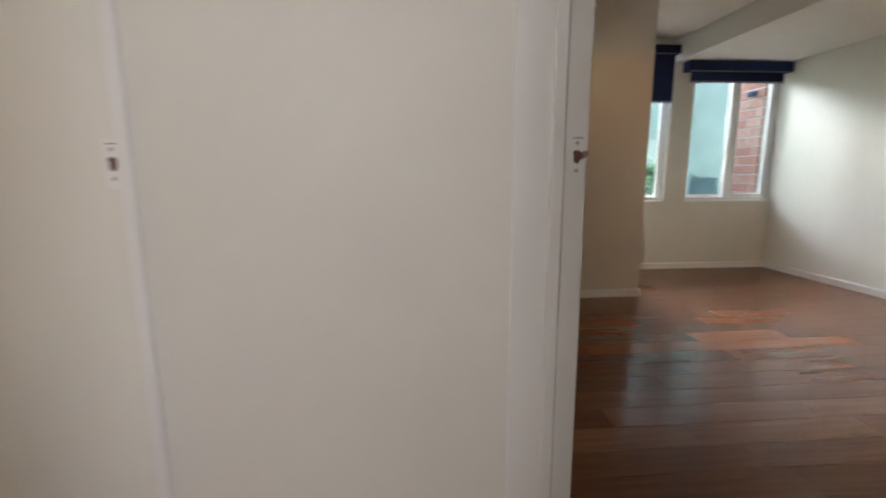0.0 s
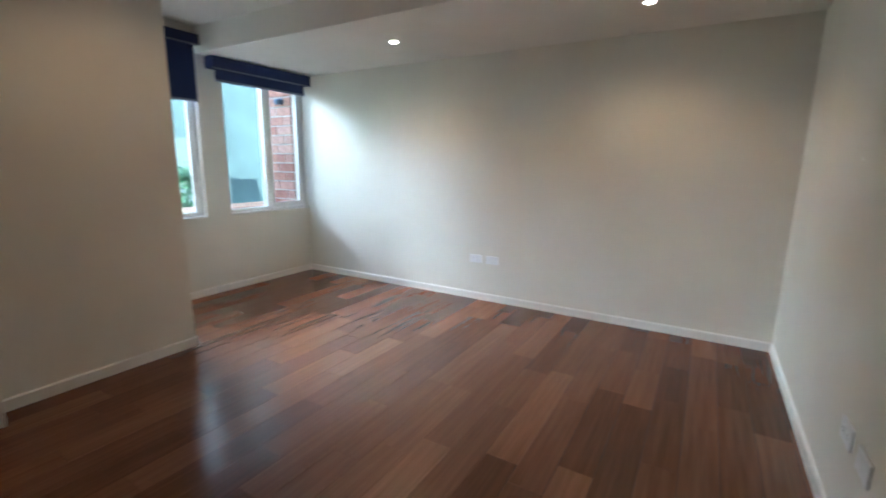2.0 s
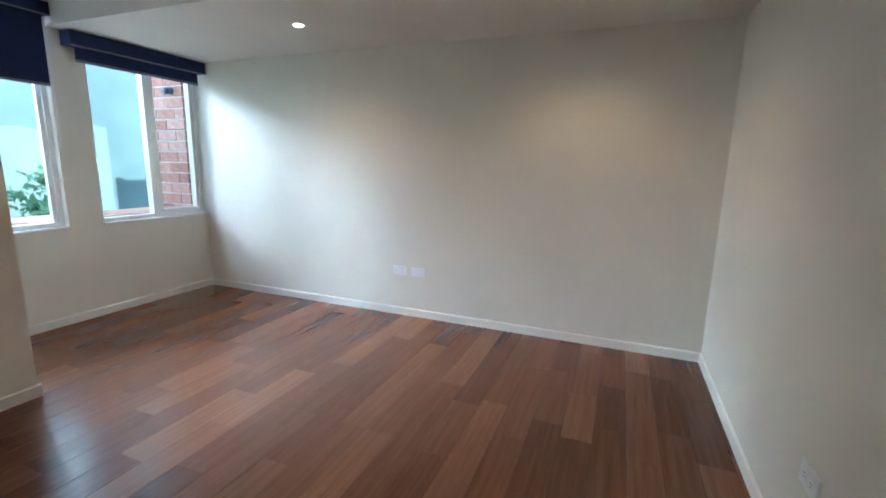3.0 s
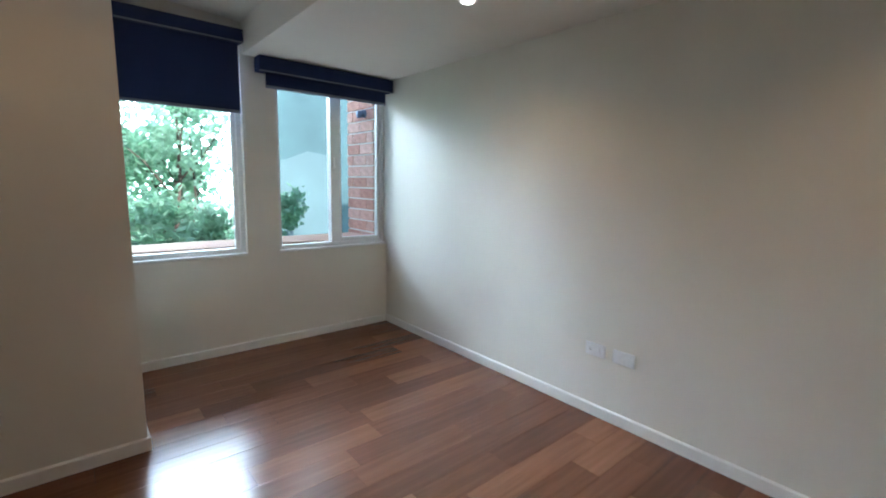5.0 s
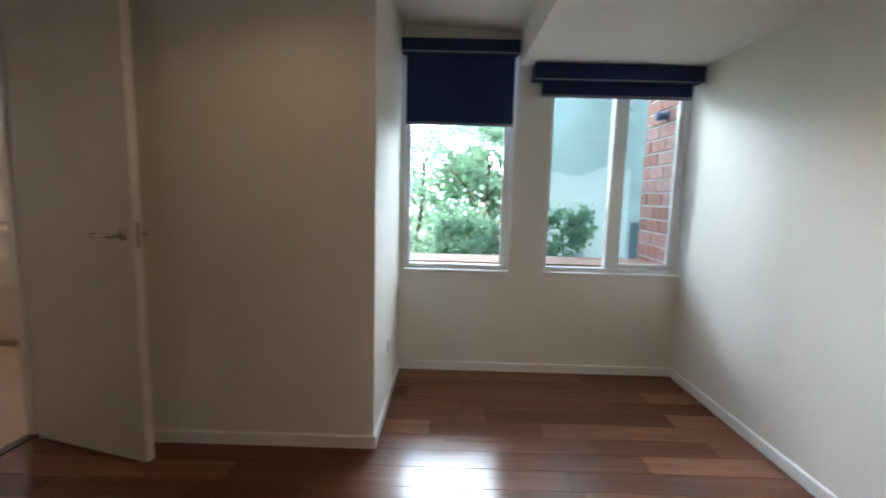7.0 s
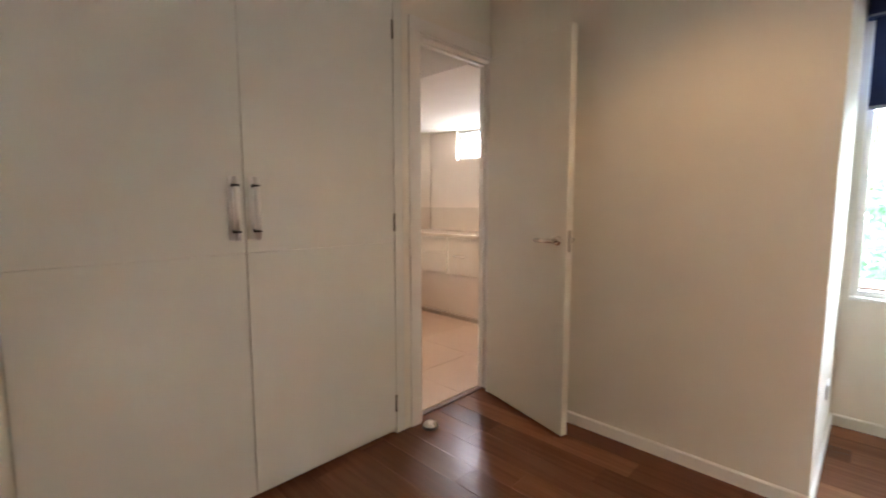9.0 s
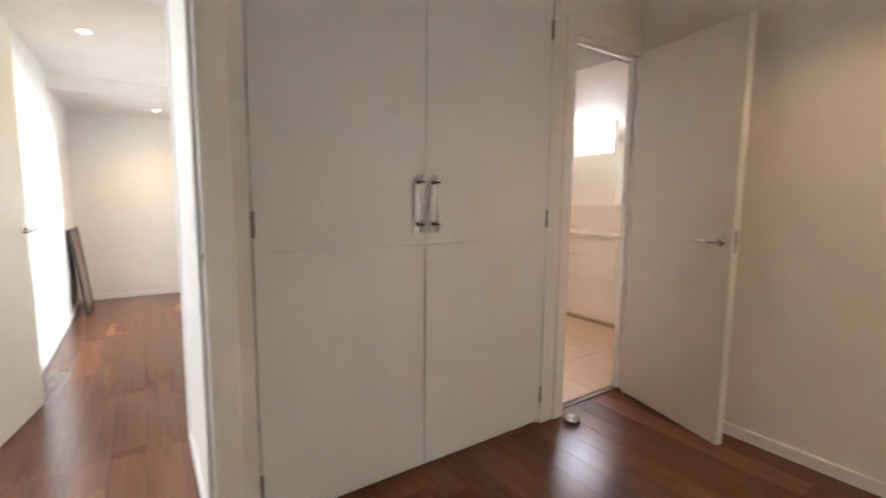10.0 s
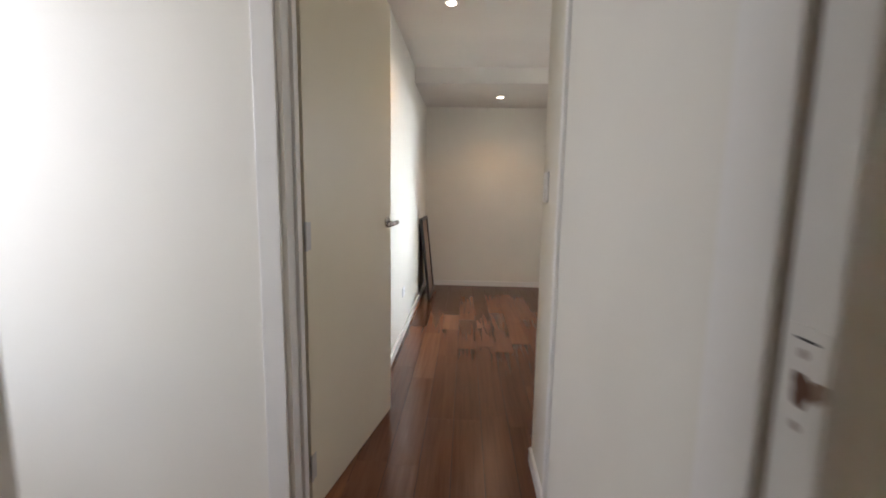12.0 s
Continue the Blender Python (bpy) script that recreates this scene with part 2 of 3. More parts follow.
structure("wall_west", boxes(
    (EF - ET, EF, S - TH, EN0, -0.1, TOP), (EF - ET, EF, EN0, EN1, DH, TOP), (EF - ET, EF, EN1, -3.285, -0.1, TOP),
    (W - TH, W, -3.36, -3.205, -0.1, TOP),
    (W - BT, W, -1.70, BA0, -0.1, TOP), (W - BT, W, BA0, BA1, BH, TOP), (W - BT, W, BA1, BY + TH, -0.1, TOP),
    (W - TH, W, -3.205, -1.70, 2.42, TOP)), WALL, "cream wall with door openings and built-in closet", "wall")
q = bmesh.new()
prism(q, [(EF - 0.004, -3.2849), (W + 0.002, -3.2055), (W + 0.002, -3.2849)], "z", -0.1, TOP)
structure("wall_reveal", q, WALL, "cream splayed reveal beside the closet", "wall")
# ceiling: low soffit, its riser, sloping high part
bm = boxes((STEP, E, S, N, LOW, LOW + 0.05), (STEP - 0.0, STEP + 0.05, S, N, LOW + 0.05, HIGH + 0.1))
prism(bm, [(STEP, HIGH), (W - TH, high(W - TH)), (W - TH, high(W - TH) + 0.1), (STEP, HIGH + 0.1)], "y", S, N)
structure("ceiling", bm, CEIL, "white painted ceiling stepping down to a low soffit", "ceiling")

# baseboards
def skirting(bm, x0, y0, x1, y1, nx, ny, h=0.063, z=0.0):
    """A baseboard along a wall from one point to the other; nx, ny point into the room."""
    d = 0.012
    if ny == 0:
        prism(bm, [(x0, z), (x0 + nx * d, z), (x0 + nx * d, z + h - 0.006), (x0 + nx * d * 0.5, z + h), (x0, z + h)], "y", y0, y1)
    else:
        prism(bm, [(y0, z), (y0 + ny * d, z), (y0 + ny * d, z + h - 0.006), (y0 + ny * d * 0.5, z + h), (y0, z + h)], "x", x0, x1)


def board(x0, y0, x1, y1, nx, ny, h=0.063, z=0.0):
    b = bmesh.new()
    skirting(b, x0, y0, x1, y1, nx, ny, h, z)
    return structure("baseboard", b, TRIM, "white painted wooden baseboard", "baseboard")


board(BX, N, E, N, 0, -1)
board(E, N - 0.012, E, S, -1, 0)
board(EF + 0.02, S, E - 0.012, S, 0, 1)
board(BX, BY, BX, N - 0.012, 1, 0)
board(W, BY, BX + 0.012, BY, 0, -1)
# landing and far room
board(-4.355, -3.36, EF - ET, -3.36, 0, -1)
board(-4.37, -4.284, -4.37, -4.47, 1, 0, 0.085)
board(-4.37, -4.47, -4.37, -6.9, 1, 0, 0.085, -0.18)
board(-4.915, -3.335, -4.50, -3.335, 0, -1)
board(-8.52, -4.15, -5.2, -4.15, 0, 1)
board(-8.52, -4.138, -8.52, -1.95, 1, 0)

# landing, stairwell and far room walls
L0, L1 = -4.37, EF - ET                       # landing faces, west and east
O0 = -4.212                       # far door opening
structure("wall_landing_north", boxes((L0 - 0.12, W - TH, -3.36, -3.21, -0.1, TOP)), WALL, "cream landing wall", "wall")
structure("wall_landing_west", boxes((L0 - 0.12, L0, -7.0, O0, -1.6, TOP), (L0 - 0.12, L0, O0, -3.36, DH, TOP)), WALL, "cream stairwell wall", "wall")
structure("wall_stair_east", boxes((L1, L1 + TH, -7.0, -6.4, -1.6, TOP), (L1, L1 + TH, -5.4, S - TH, -1.6, TOP), (L1, L1 + TH, -6.4, -5.4, -1.6, 0.65), (L1, L1 + TH, -6.4, -5.4, 2.25, TOP)), WALL, "cream stairwell wall with a window", "wall")
structure("wall_stair_south", boxes((L0 - 0.12, L1 + TH, -7.15, -7.0, -1.6, TOP)), WALL, "cream stairwell end wall", "wall")
structure("ceiling_landing", boxes((L0, L1, -7.0, -3.36, 2.45, 2.55)), CEIL, "white painted landing ceiling", "ceiling")
structure("wall_passage", boxes((-4.915, L0 - 0.12, -3.335, -3.21, -0.1, TOP)), WALL, "cream wall end beside doorway", "wall")
structure("wall_far_west", boxes((-8.67, -8.52, -4.31, -1.8, -0.1, TOP)), WALL, "cream far bedroom wall", "wall")
structure("wall_far_south", boxes((-8.52, -5.2, -4.31, -4.15, -0.1, TOP), (-5.2, L0 - 0.12, -4.45, -4.30, -0.1, TOP)), WALL, "cream far bedroom wall", "wall")
structure("wall_far_north", boxes((-8.52, -4.90, -1.95, -1.8, -0.1, 0.8), (-8.52, -4.90, -1.95, -1.8, 2.0, TOP),
          (-8.52, -7.1, -1.95, -1.8, 0.8, 2.0), (-5.9, -4.90, -1.95, -1.8, 0.8, 2.0)), WALL, "cream far bedroom wall with window", "wall")
structure("wall_far_east", boxes((-4.90, -4.78, -3.21, -1.95, -0.1, TOP)), WALL, "cream far bedroom wall", "wall")
structure("ceiling_far", boxes((-7.30, L0 - 0.12, -4.30, -1.95, 2.315, 2.43), (-8.52, -7.30, -4.30, -1.95, 2.175, 2.43)), CEIL, "white far bedroom ceiling with dropped soffit", "ceiling")
# out-of-view slab, added so that no sun leaks in above the ceilings
structure("roof", boxes((-8.8, E + TH, -7.2, N + 0.2, TOP, TOP + 0.15), (-8.8, W + 0.1, N + 0.2, 0.92, TOP, TOP + 0.15)), MORTAR, "unseen plain slab added over the house to keep the sun out", "roof")

# ---------- door frames ----------
def casing(bm, axis, face, out, a, b, top, w=0.07, t=0.014, left=True, right=True):
    """Flat casing boards round an opening from a to b on a wall face; out: +1 or -1, the side it stands proud of."""
    f0, f1 = face, face + out * t
    rows = []
    if left:
        rows.append((a - w, a, 0, top))
    if right:
        rows.append((b, b + w, 0, top))
    rows.append((a - (w if left else 0), b + (w if right else 0), top, top + w))
    for p, q, z0, z1 in rows:
        if axis == "x":
            box(bm, f0, f1, p, q, z0, z1, 0.003)
        else:
            box(bm, p, q, f0, f1, z0, z1, 0.003)


def door_frame(name, label, x0, x1, a, b, top, stop_x, right=True, inner=True, outer=True, left=True, rout=True, hinge_stop=True):
    frame_ob = tagged(new(name), label, "door frame", "", "structure")
    q = bmesh.new()
    box(q, x0 - 0.002, x1 + 0.002, a, a + 0.016, 0, top, 0.002)
    box(q, x0 - 0.002, x1 + 0.002, b - 0.016, b, 0, top, 0.002)
    box(q, x0 - 0.002, x1 + 0.002, a + 0.016, b - 0.016, top - 0.016, top, 0.002)
    part("jamb", q, TRIM, frame_ob)
    q = bmesh.new()
    if hinge_stop:
        box(q, stop_x - 0.03, stop_x, a + 0.016, a + 0.028, 0, top - 0.016, 0.002)
    box(q, stop_x - 0.03, stop_x, b - 0.028, b - 0.016, 0, top - 0.016, 0.002)
    box(q, stop_x - 0.03, stop_x, a + 0.028, b - 0.028, top - 0.028, top - 0.016, 0.002)
    part("door_stop", q, TRIM, frame_ob)
    if inner:
        q = bmesh.new()
        casing(q, "x", x1, 1, a, b, top, left=left, right=right)
        part("casing", q, TRIM, frame_ob)
    if outer:
        q = bmesh.new()
        casing(q, "x", x0, -1, a, b, top, left=rout, right=rout)
        part("casing", q, TRIM, frame_ob)
    return frame_ob


door_frame("door_frame_bathroom", "white painted wooden frame of the bathroom door", W - BT, W, BA0, BA1, BH, W - 0.045, right=False, outer=False)
entry = door_frame("door_frame_entry", "white painted wooden frame of the bedroom door with bare strike recess", EF - ET, EF, EN0, EN1, DH, EF - 0.058, inner=False, outer=False, hinge_stop=False)
far_frame = door_frame("door_frame_far", "white painted wooden frame of the far bedroom door", L0 - 0.12, L0, O0, -3.36 + 0.016, DH, L0 - 0.055, right=False, outer=False)


def strike(parent, x, y, z):
    """A chiselled strike recess in a jamb that faces south: a bare patch, the hole, two screws."""
    q = bmesh.new()
    box(q, x - 0.027, x + 0.013, y - 0.0016, y, z - 0.055, z + 0.055, 0.0008)
    part("strike_patch", q, TRIM, parent, "rough white patch with chipped edges")
    q = bmesh.new()
    ring = []
    for k in range(14):
        a = 2 * math.pi * k / 14
        rr = 0.0125 * (1 + 0.16 * math.sin(3 * a + 1) + 0.1 * math.cos(5 * a))
        ring.append((x - 0.008 + rr * math.cos(a) * 0.9, z + rr * math.sin(a) * 1.25))
    prism(q, ring, "y", y - 0.0024, y - 0.0016)
    part("bolt_hole", q, RAWWOOD, parent, "dark splintered bolt hole")
    q = bmesh.new()
    prism(q, [(x + 0.002, z + 0.012), (x + 0.018, z + 0.014), (x + 0.018, z + 0.002), (x + 0.004, z - 0.008)], "y", y - 0.0022, y - 0.0016)
    part("chipped_notch", q, plain("chipped_wood", (0.30, 0.21, 0.15), 0.9), parent, "chipped wood notch")
    q = bmesh.new()
    box(q, x - 0.020, x + 0.004, y - 0.0022, y - 0.0016, z + 0.042, z + 0.044)
    part("scribe_line", q, SLOT, parent)
    for dz in (0.031, -0.033):
        q = bmesh.new()
        rod(q, (x - 0.010, y - 0.0016, z + dz), (x - 0.010, y - 0.0026, z + dz), 0.0045, 10)
        part("screw", q, plain("dull_screw", (0.45, 0.38, 0.33), 0.6), parent)


# thin brown strip, coloured as the shadow in the door stop's rebate
part("rebate_shadow_strip", boxes((EF - 0.0575, EF - 0.0535, EN1 - 0.0185, EN1 - 0.016, 0.0, DH - 0.03)), plain("brown_rebate_shadow", (0.34, 0.27, 0.20), 0.8), entry, "thin brown strip painted as the rebate shadow along the door stop")
strike(entry, EF - 0.015, EN1 - 0.016, 1.045)
strike(far_frame, L0 - 0.090, -3.36, 1.03)


# ---------- door leaves ----------
def lever(parent, x, y, z, side, toward=-1):
    """A lever handle on a face; side: +1 or -1, the way it stands out in y."""
    q = bmesh.new()
    rod(q, (x, y, z), (x, y + side * 0.009, z), 0.026, 24)
    rod(q, (x, y + side * 0.009, z), (x, y + side * 0.05, z), 0.0095, 16)
    h = part("lever_handle", q, STEEL, parent, "brushed steel lever handle", True)
    q = bmesh.new()
    yy = y + side * 0.05
    rod(q, (x - toward * 0.014, yy, z), (x + toward * 0.112, yy + side * 0.006, z - 0.003), 0.0125, 18, 0.0105)
    part("lever", q, STEEL, h, "", True)
    return h


def hinge(parent, x, y, z, side, mat=BRASSY, w=0.03):
    q = bmesh.new()
    rod(q, (x, y, z - 0.05), (x, y, z + 0.05), 0.006, 10)
    box(q, x, x + w, y - 0.0015, y + 0.0015, z - 0.048, z + 0.048)
    return part("hinge", q, mat, parent, "", False)


def door_leaf(name, label, width, height, at, turn, paint, y0, y1, lever_turn=-1, latch=True, hmat=BRASSY, face=0, lever_z=1.035):
    d = thing(name, label, "door", at, turn)
    q = boxes((0.0, width, y0, y1, 0.008, height), bev=0.002)
    part("leaf", q, paint, d)
    lever(d, width - 0.06, y1, lever_z, 1, lever_turn)
    lever(d, width - 0.06, y0, lever_z, -1, lever_turn)
    if latch:
        q = boxes((width - 0.001, width + 0.0015, (y0 + y1) / 2 - 0.011, (y0 + y1) / 2 + 0.011, lever_z - 0.055, lever_z + 0.055))
        lp = part("latch_plate", q, STEEL, d)
        q = boxes((width + 0.0015, width + 0.011, (y0 + y1) / 2 - 0.006, (y0 + y1) / 2 + 0.006, lever_z - 0.01, lever_z + 0.012), bev=0.002)
        part("latch_bolt", q, STEEL, lp)
    for z in (0.19, 1.04, 1.89):
        hinge(d, -0.004, (y0 if face < 0 else y1) + face * 0.003, z, face, hmat)
    return d


door_leaf("bathroom_door", "white flush bathroom door standing open with steel lever", 0.662, 2.088, (-3.562, -1.012, 0), -15.2, DOORP, 0.0, 0.04, face=1)
leaf = door_leaf("bedroom_door", "white flush bedroom door opened against the wall, chipped low down", 0.85, 2.09, (-3.403, -4.2545, 0), 9.6, DOORP, -0.04, 0.0, face=-1, lever_z=1.065)
q = bmesh.new()
prism(q, [(0.190, 0.610), (0.194, 0.635), (0.191, 0.665), (0.184, 0.702), (0.199, 0.662), (0.206, 0.635), (0.203, 0.605), (0.199, 0.585), (0.194, 0.580), (0.190, 0.590)], "y", 0.0, 0.0007)
part("gouge", q, SLOT, leaf, "dark splintered gouge in the veneer")
q = bmesh.new()
prism(q, [(0.152, 0.610), (0.146, 0.632), (0.135, 0.655), (0.141, 0.632), (0.146, 0.610)], "y", 0.0, 0.0007)
part("gouge", q, SLOT, leaf, "thin dark splinter crack")
door_leaf("far_bedroom_door", "cream flush door standing open into the far bedroom", 0.823, 2.09, (-4.516, -4.194, 0), 169.3, LEAFP, 0.0, 0.04, face=-1,
          hmat=plain("painted_hinge", (0.55, 0.53, 0.5), 0.45, 0.3))

# door stop on the floor
ds = thing("door_stopper", "polished steel dome door stopper screwed to the wooden floor", "door stopper", (-3.48, -1.60, 0.0))
part("dome", lathe(bmesh.new(), [(0.038, 0.0), (0.041, 0.007), (0.039, 0.027), (0.031, 0.038), (0.015, 0.044), (0.003, 0.045)]), STEEL, ds, "", True)
part("rubber_ring", lathe(bmesh.new(), [(0.041, 0.009), (0.0435, 0.011), (0.0435, 0.021), (0.041, 0.023)]), SLOT, ds, "black rubber ring", True)

# ---------- built-in closet ----------
cl = thing("closet", "white built-in closet with two tall doors and steel bar handles", "closet", (W, 0, 0))
part("carcass", boxes((-0.62, -0.60, -3.203, -1.702, 0.0, 2.42), (-0.60, -0.022, -3.203, -3.185, 0, 2.42), (-0.60, -0.022, -1.765, -1.702, 0, 2.42),
     (-0.60, -0.03, -3.185, -1.765, 0, 0.03), (-0.60, -0.03, -3.185, -1.765, 2.38, 2.42)), WARDP, cl)
part("side_strip", boxes((-0.03, 0.002, -1.757, -1.702, 0, 2.42), bev=0.002), WARDP, cl)
part("top_strip", boxes((-0.03, -0.001, -3.203, -1.758, 2.30, 2.42), bev=0.002), WARDP, cl)
for y0, y1, hy, hs in ((-3.200, -2.506, -2.545, -1), (-2.502, -1.760, -2.468, 1)):
    d = part("closet_door", boxes((-0.022, 0.0, y0, y1, 0.03, 1.029), (-0.022, 0.0, y0, y1, 1.0305, 2.295), bev=0.0012), WARDP, cl)
    q = bmesh.new()
    rod(q, (0.034, hy, 1.085), (0.034, hy, 1.325), 0.0115, 16)
    h = part("bar_handle", q, SATIN, d, "brushed steel bar handle", True)
    part("back_plate", boxes((0.0, 0.003, hy - 0.019, hy + 0.019, 1.08, 1.33), bev=0.001), SATIN, d, "satin steel back plate behind the bar")
    for z in (1.117, 1.293):
        q = bmesh.new()
        rod(q, (0.0, hy, z), (0.030, hy, z), 0.0085, 12)
        rod(q, (0.034, hy, z - 0.004), (0.034, hy, z + 0.004), 0.0125, 16)
        part("standoff", q, DARKM, h, "dark metal standoff ring", True)
    for z in (0.17, 1.13, 2.07):
        q = bmesh.new()
        yy = y0 + 0.001 if hs < 0 else y1 - 0.001
        rod(q, (0.003, yy, z - 0.045), (0.003, yy, z + 0.045), 0.006, 10)
        part("hinge", q, BRASSY, d, "aged steel butt hinge", True)

# ---------- windows ----------
def sash(bm, x0, x1, z0, z1, y0, y1, w, bev=0.003):
    box(bm, x0, x0 + w, y0, y1, z0, z1, bev)
    box(bm, x1 - w, x1, y0, y1, z0, z1, bev)
    box(bm, x0 + w, x1 - w, y0, y1, z0, z0 + w, bev)
    box(bm, x0 + w, x1 - w, y0, y1, z1 - w, z1, bev)


def pane(parent, x0, x1, z0, z1, y):
    p = part("pane", boxes((x0, x1, y - 0.002, y + 0.002, z0, z1)), GLASS, parent, "clear glass pane")
    p.visible_shadow = False
    return p


w1 = tagged(new("window_1"), "white framed fixed window with one clear pane", "window", "", "structure")
q = bmesh.new()
sash(q, WL[0], WL[1], SILL + 0.004, HL, N + 0.04, N + 0.10, 0.034)
fr = part("window_frame", q, PVC, w1)
part("meeting_stile", boxes((WL[1] - 0.062, WL[1] - 0.034, N + 0.055, N + 0.09, SILL + 0.038, HL - 0.034), bev=0.003), PVC, w1)
pane(w1, WL[0] + 0.034, WL[1] - 0.062, SILL + 0.038, HL - 0.034, N + 0.07)
part("window_sill", boxes((WL[0], WL[1], N - 0.008, N + 0.04, SILL - 0.012, SILL + 0.006), bev=0.003), PVC, w1)
w2 = tagged(new("window_2"), "white framed window with fixed pane and open-out casement", "window", "", "structure")
q = bmesh.new()
sash(q, WR[0], WR[1] - 0.004, SILL + 0.004, HR, N + 0.04, N + 0.10, 0.032)
part("window_frame", q, PVC, w2)
part("mullion", boxes((-0.495, -0.425, N + 0.038, N + 0.102, SILL + 0.036, HR - 0.032), bev=0.003), PVC, w2)
pane(w2, WR[0] + 0.032, -0.495, SILL + 0.036, HR - 0.032, N + 0.07)
q = bmesh.new()
sash(q, -0.424, WR[1] - 0.037, SILL + 0.037, HR - 0.033, N + 0.055, N + 0.092, 0.03)
cs = part("casement", q, PVC, w2)
pane(cs, -0.394, WR[1] - 0.067, SILL + 0.067, HR - 0.063, N + 0.073)
for z in (0.86, 1.90):
    q = bmesh.new()
    rod(q, (-0.40, N + 0.11, z), (-0.33, N + 0.16, z - 0.045), 0.004, 8)
    part("stay", q, DARKM, cs, "dark metal casement stay")
q = boxes((-0.470, -0.452, N + 0.02, N + 0.038, 1.36, 1.44), bev=0.003)
part("latch", q, PVC, w2)
part("window_sill", boxes((WR[0], WR[1] - 0.004, N - 0.008, N + 0.04, SILL - 0.012, SILL + 0.006), bev=0.003), PVC, w2)


# ---------- roller blinds ----------
def roller_blind(label, x0, x1, ztop, zcass, zfab, depth, fx0, fx1, chain_x):
    b = thing("roller_blind", label, "blind", ((x0 + x1) / 2, N, ztop))
    ox, oz = -(x0 + x1) / 2, -ztop
    q = boxes((x0 + ox, x1 + ox, -depth, 0.0, zcass + oz, 0.0), bev=0.004)
    part("cassette", q, NAVY, b, "navy fabric-covered cassette")
    part("cassette_trim", boxes((x0 + ox + 0.002, x1 + ox - 0.002, -depth - 0.002, -depth + 0.004, zcass + oz - 0.006, zcass + oz + 0.003), bev=0.001), NAVYH, b)
    q = bmesh.new()
    n = 18
    ys = [-0.045 + 0.0025 * math.sin(k * 0.9) for k in range(n + 1)]
    z0, z1 = zfab + oz, zcass + oz + 0.02
    rows = []
    for z in (z0, z1):
        for dy in (0.0, 0.0015):
            rows.append([q.verts.new((fx0 + (fx1 - fx0) * k / n + ox, ys[k] + dy, z)) for k in range(n + 1)])
    for lo, hi in ((rows[0], rows[2]), (rows[3], rows[1]), (rows[1], rows[0]), (rows[2], rows[3])):
        for k in range(n):
            q.faces.new((lo[k], lo[k + 1], hi[k + 1], hi[k]))
    f = part("blind_fabric", q, NAVY, b, "navy blue blackout fabric")
    q = boxes((fx0 + ox, fx1 + ox, -0.052, -0.038, zfab + oz - 0.006, zfab + oz + 0.014), bev=0.003)
    part("hem_bar", q, NAVYH, b, "grey hem bar")
    q = bmesh.new()
    cx = chain_x + ox
    zc = zcass + oz
    zb = zc - 0.85
    for dx in (0.0, 0.016):
        k = 0
        z = zc
        while z > zb:
            bmesh.ops.create_icosphere(q, subdivisions=1, radius=0.0024, matrix=Matrix.Translation((cx + dx, -0.03, z)))
            z -= 0.0075
    part("bead_chain", q, PVC, b, "white bead chain loop")
    return b


roller_blind("navy blue roller blind pulled a third down over window", -1.925, -1.168, 2.225, 2.145, 1.70, 0.105, -1.895, -1.19, -1.178)
roller_blind("navy blue roller blind rolled up above the casement window", -1.075, 0.008, 2.088, 1.99, 1.895, 0.11, -1.015, -0.03, -0.022)


# ---------- outlets and switches ----------
def wall_plate(name, label, at, turn, w, h, kind):
    p = thing(name, label, "outlet" if kind != "switch" else "switch", at, turn)
    part("plate", boxes((-w / 2, w / 2, -0.009, 0.0, -h / 2, h / 2), bev=0.003), PLATE, p)
    if kind == "outlet":
        for cx in (-w * 0.23, w * 0.23):
            s = part("socket", boxes((cx - 0.017, cx + 0.017, -0.0105, -0.009, -0.015, 0.015), bev=0.0005), PLATE, p)
            for dz in (-0.006, 0.006):
                part("slot", boxes((cx - 0.004, cx + 0.004, -0.0112, -0.0105, dz - 0.0012, dz + 0.0012)), SLOT, s)
    elif kind == "switch":
        for dz in (-0.032, 0.0, 0.032):
            part("rocker", boxes((-0.013, 0.013, -0.014, -0.009, dz - 0.012, dz + 0.012), bev=0.002), PLATE, p)
    return p


wall_plate("wall_outlet", "white plastic double outlet on the cream wall", (E, -2.091, 0.374), -90, 0.118, 0.072, "outlet")
wall_plate("blank_wall_plate", "white blank plastic plate beside the outlet", (E, -2.251, 0.373), -90, 0.118, 0.072, "blank")
wall_plate("wall_outlet", "white plastic double outlet low on the wall", (-1.69, S, 0.365), 180, 0.118, 0.075, "outlet")
wall_plate("blank_wall_plate", "white blank plastic plate low on the wall", (-1.873, S, 0.362), 180, 0.118, 0.075, "blank")
wall_plate("wall_outlet", "white plastic outlet on the niche side wall", (BX, -0.482, 0.352), 90, 0.118, 0.072, "outlet")
wall_plate("light_switch", "white triple rocker light switch beside the doorway", (-4.83, -3.335, 1.22), 0, 0.072, 0.118, "switch")
wall_plate("wall_outlet", "white plastic outlet low on the far bedroom wall", (-6.55, -4.15, 0.37), 180, 0.118, 0.072, "outlet")


# ---------- recessed downlights ----------
def downlight(x, y, z, group):
    d = thing("downlight", "round recessed ceiling downlight with white rim, lit warm", "ceiling light", (x, y, z), 0, group)
    q = bmesh.new()
    lathe(q, [(0.028, -0.002), (0.040, -0.004), (0.043, -0.001), (0.043, 0.0)], 28)
    part("rim", q, PLATE, d, "", True)
    part("lens", lathe(bmesh.new(), [(0.001, -0.0055), (0.022, -0.0055), (0.026, -0.0045), (0.028, -0.002)], 24), LAMP, d, "glowing warm lens", True)


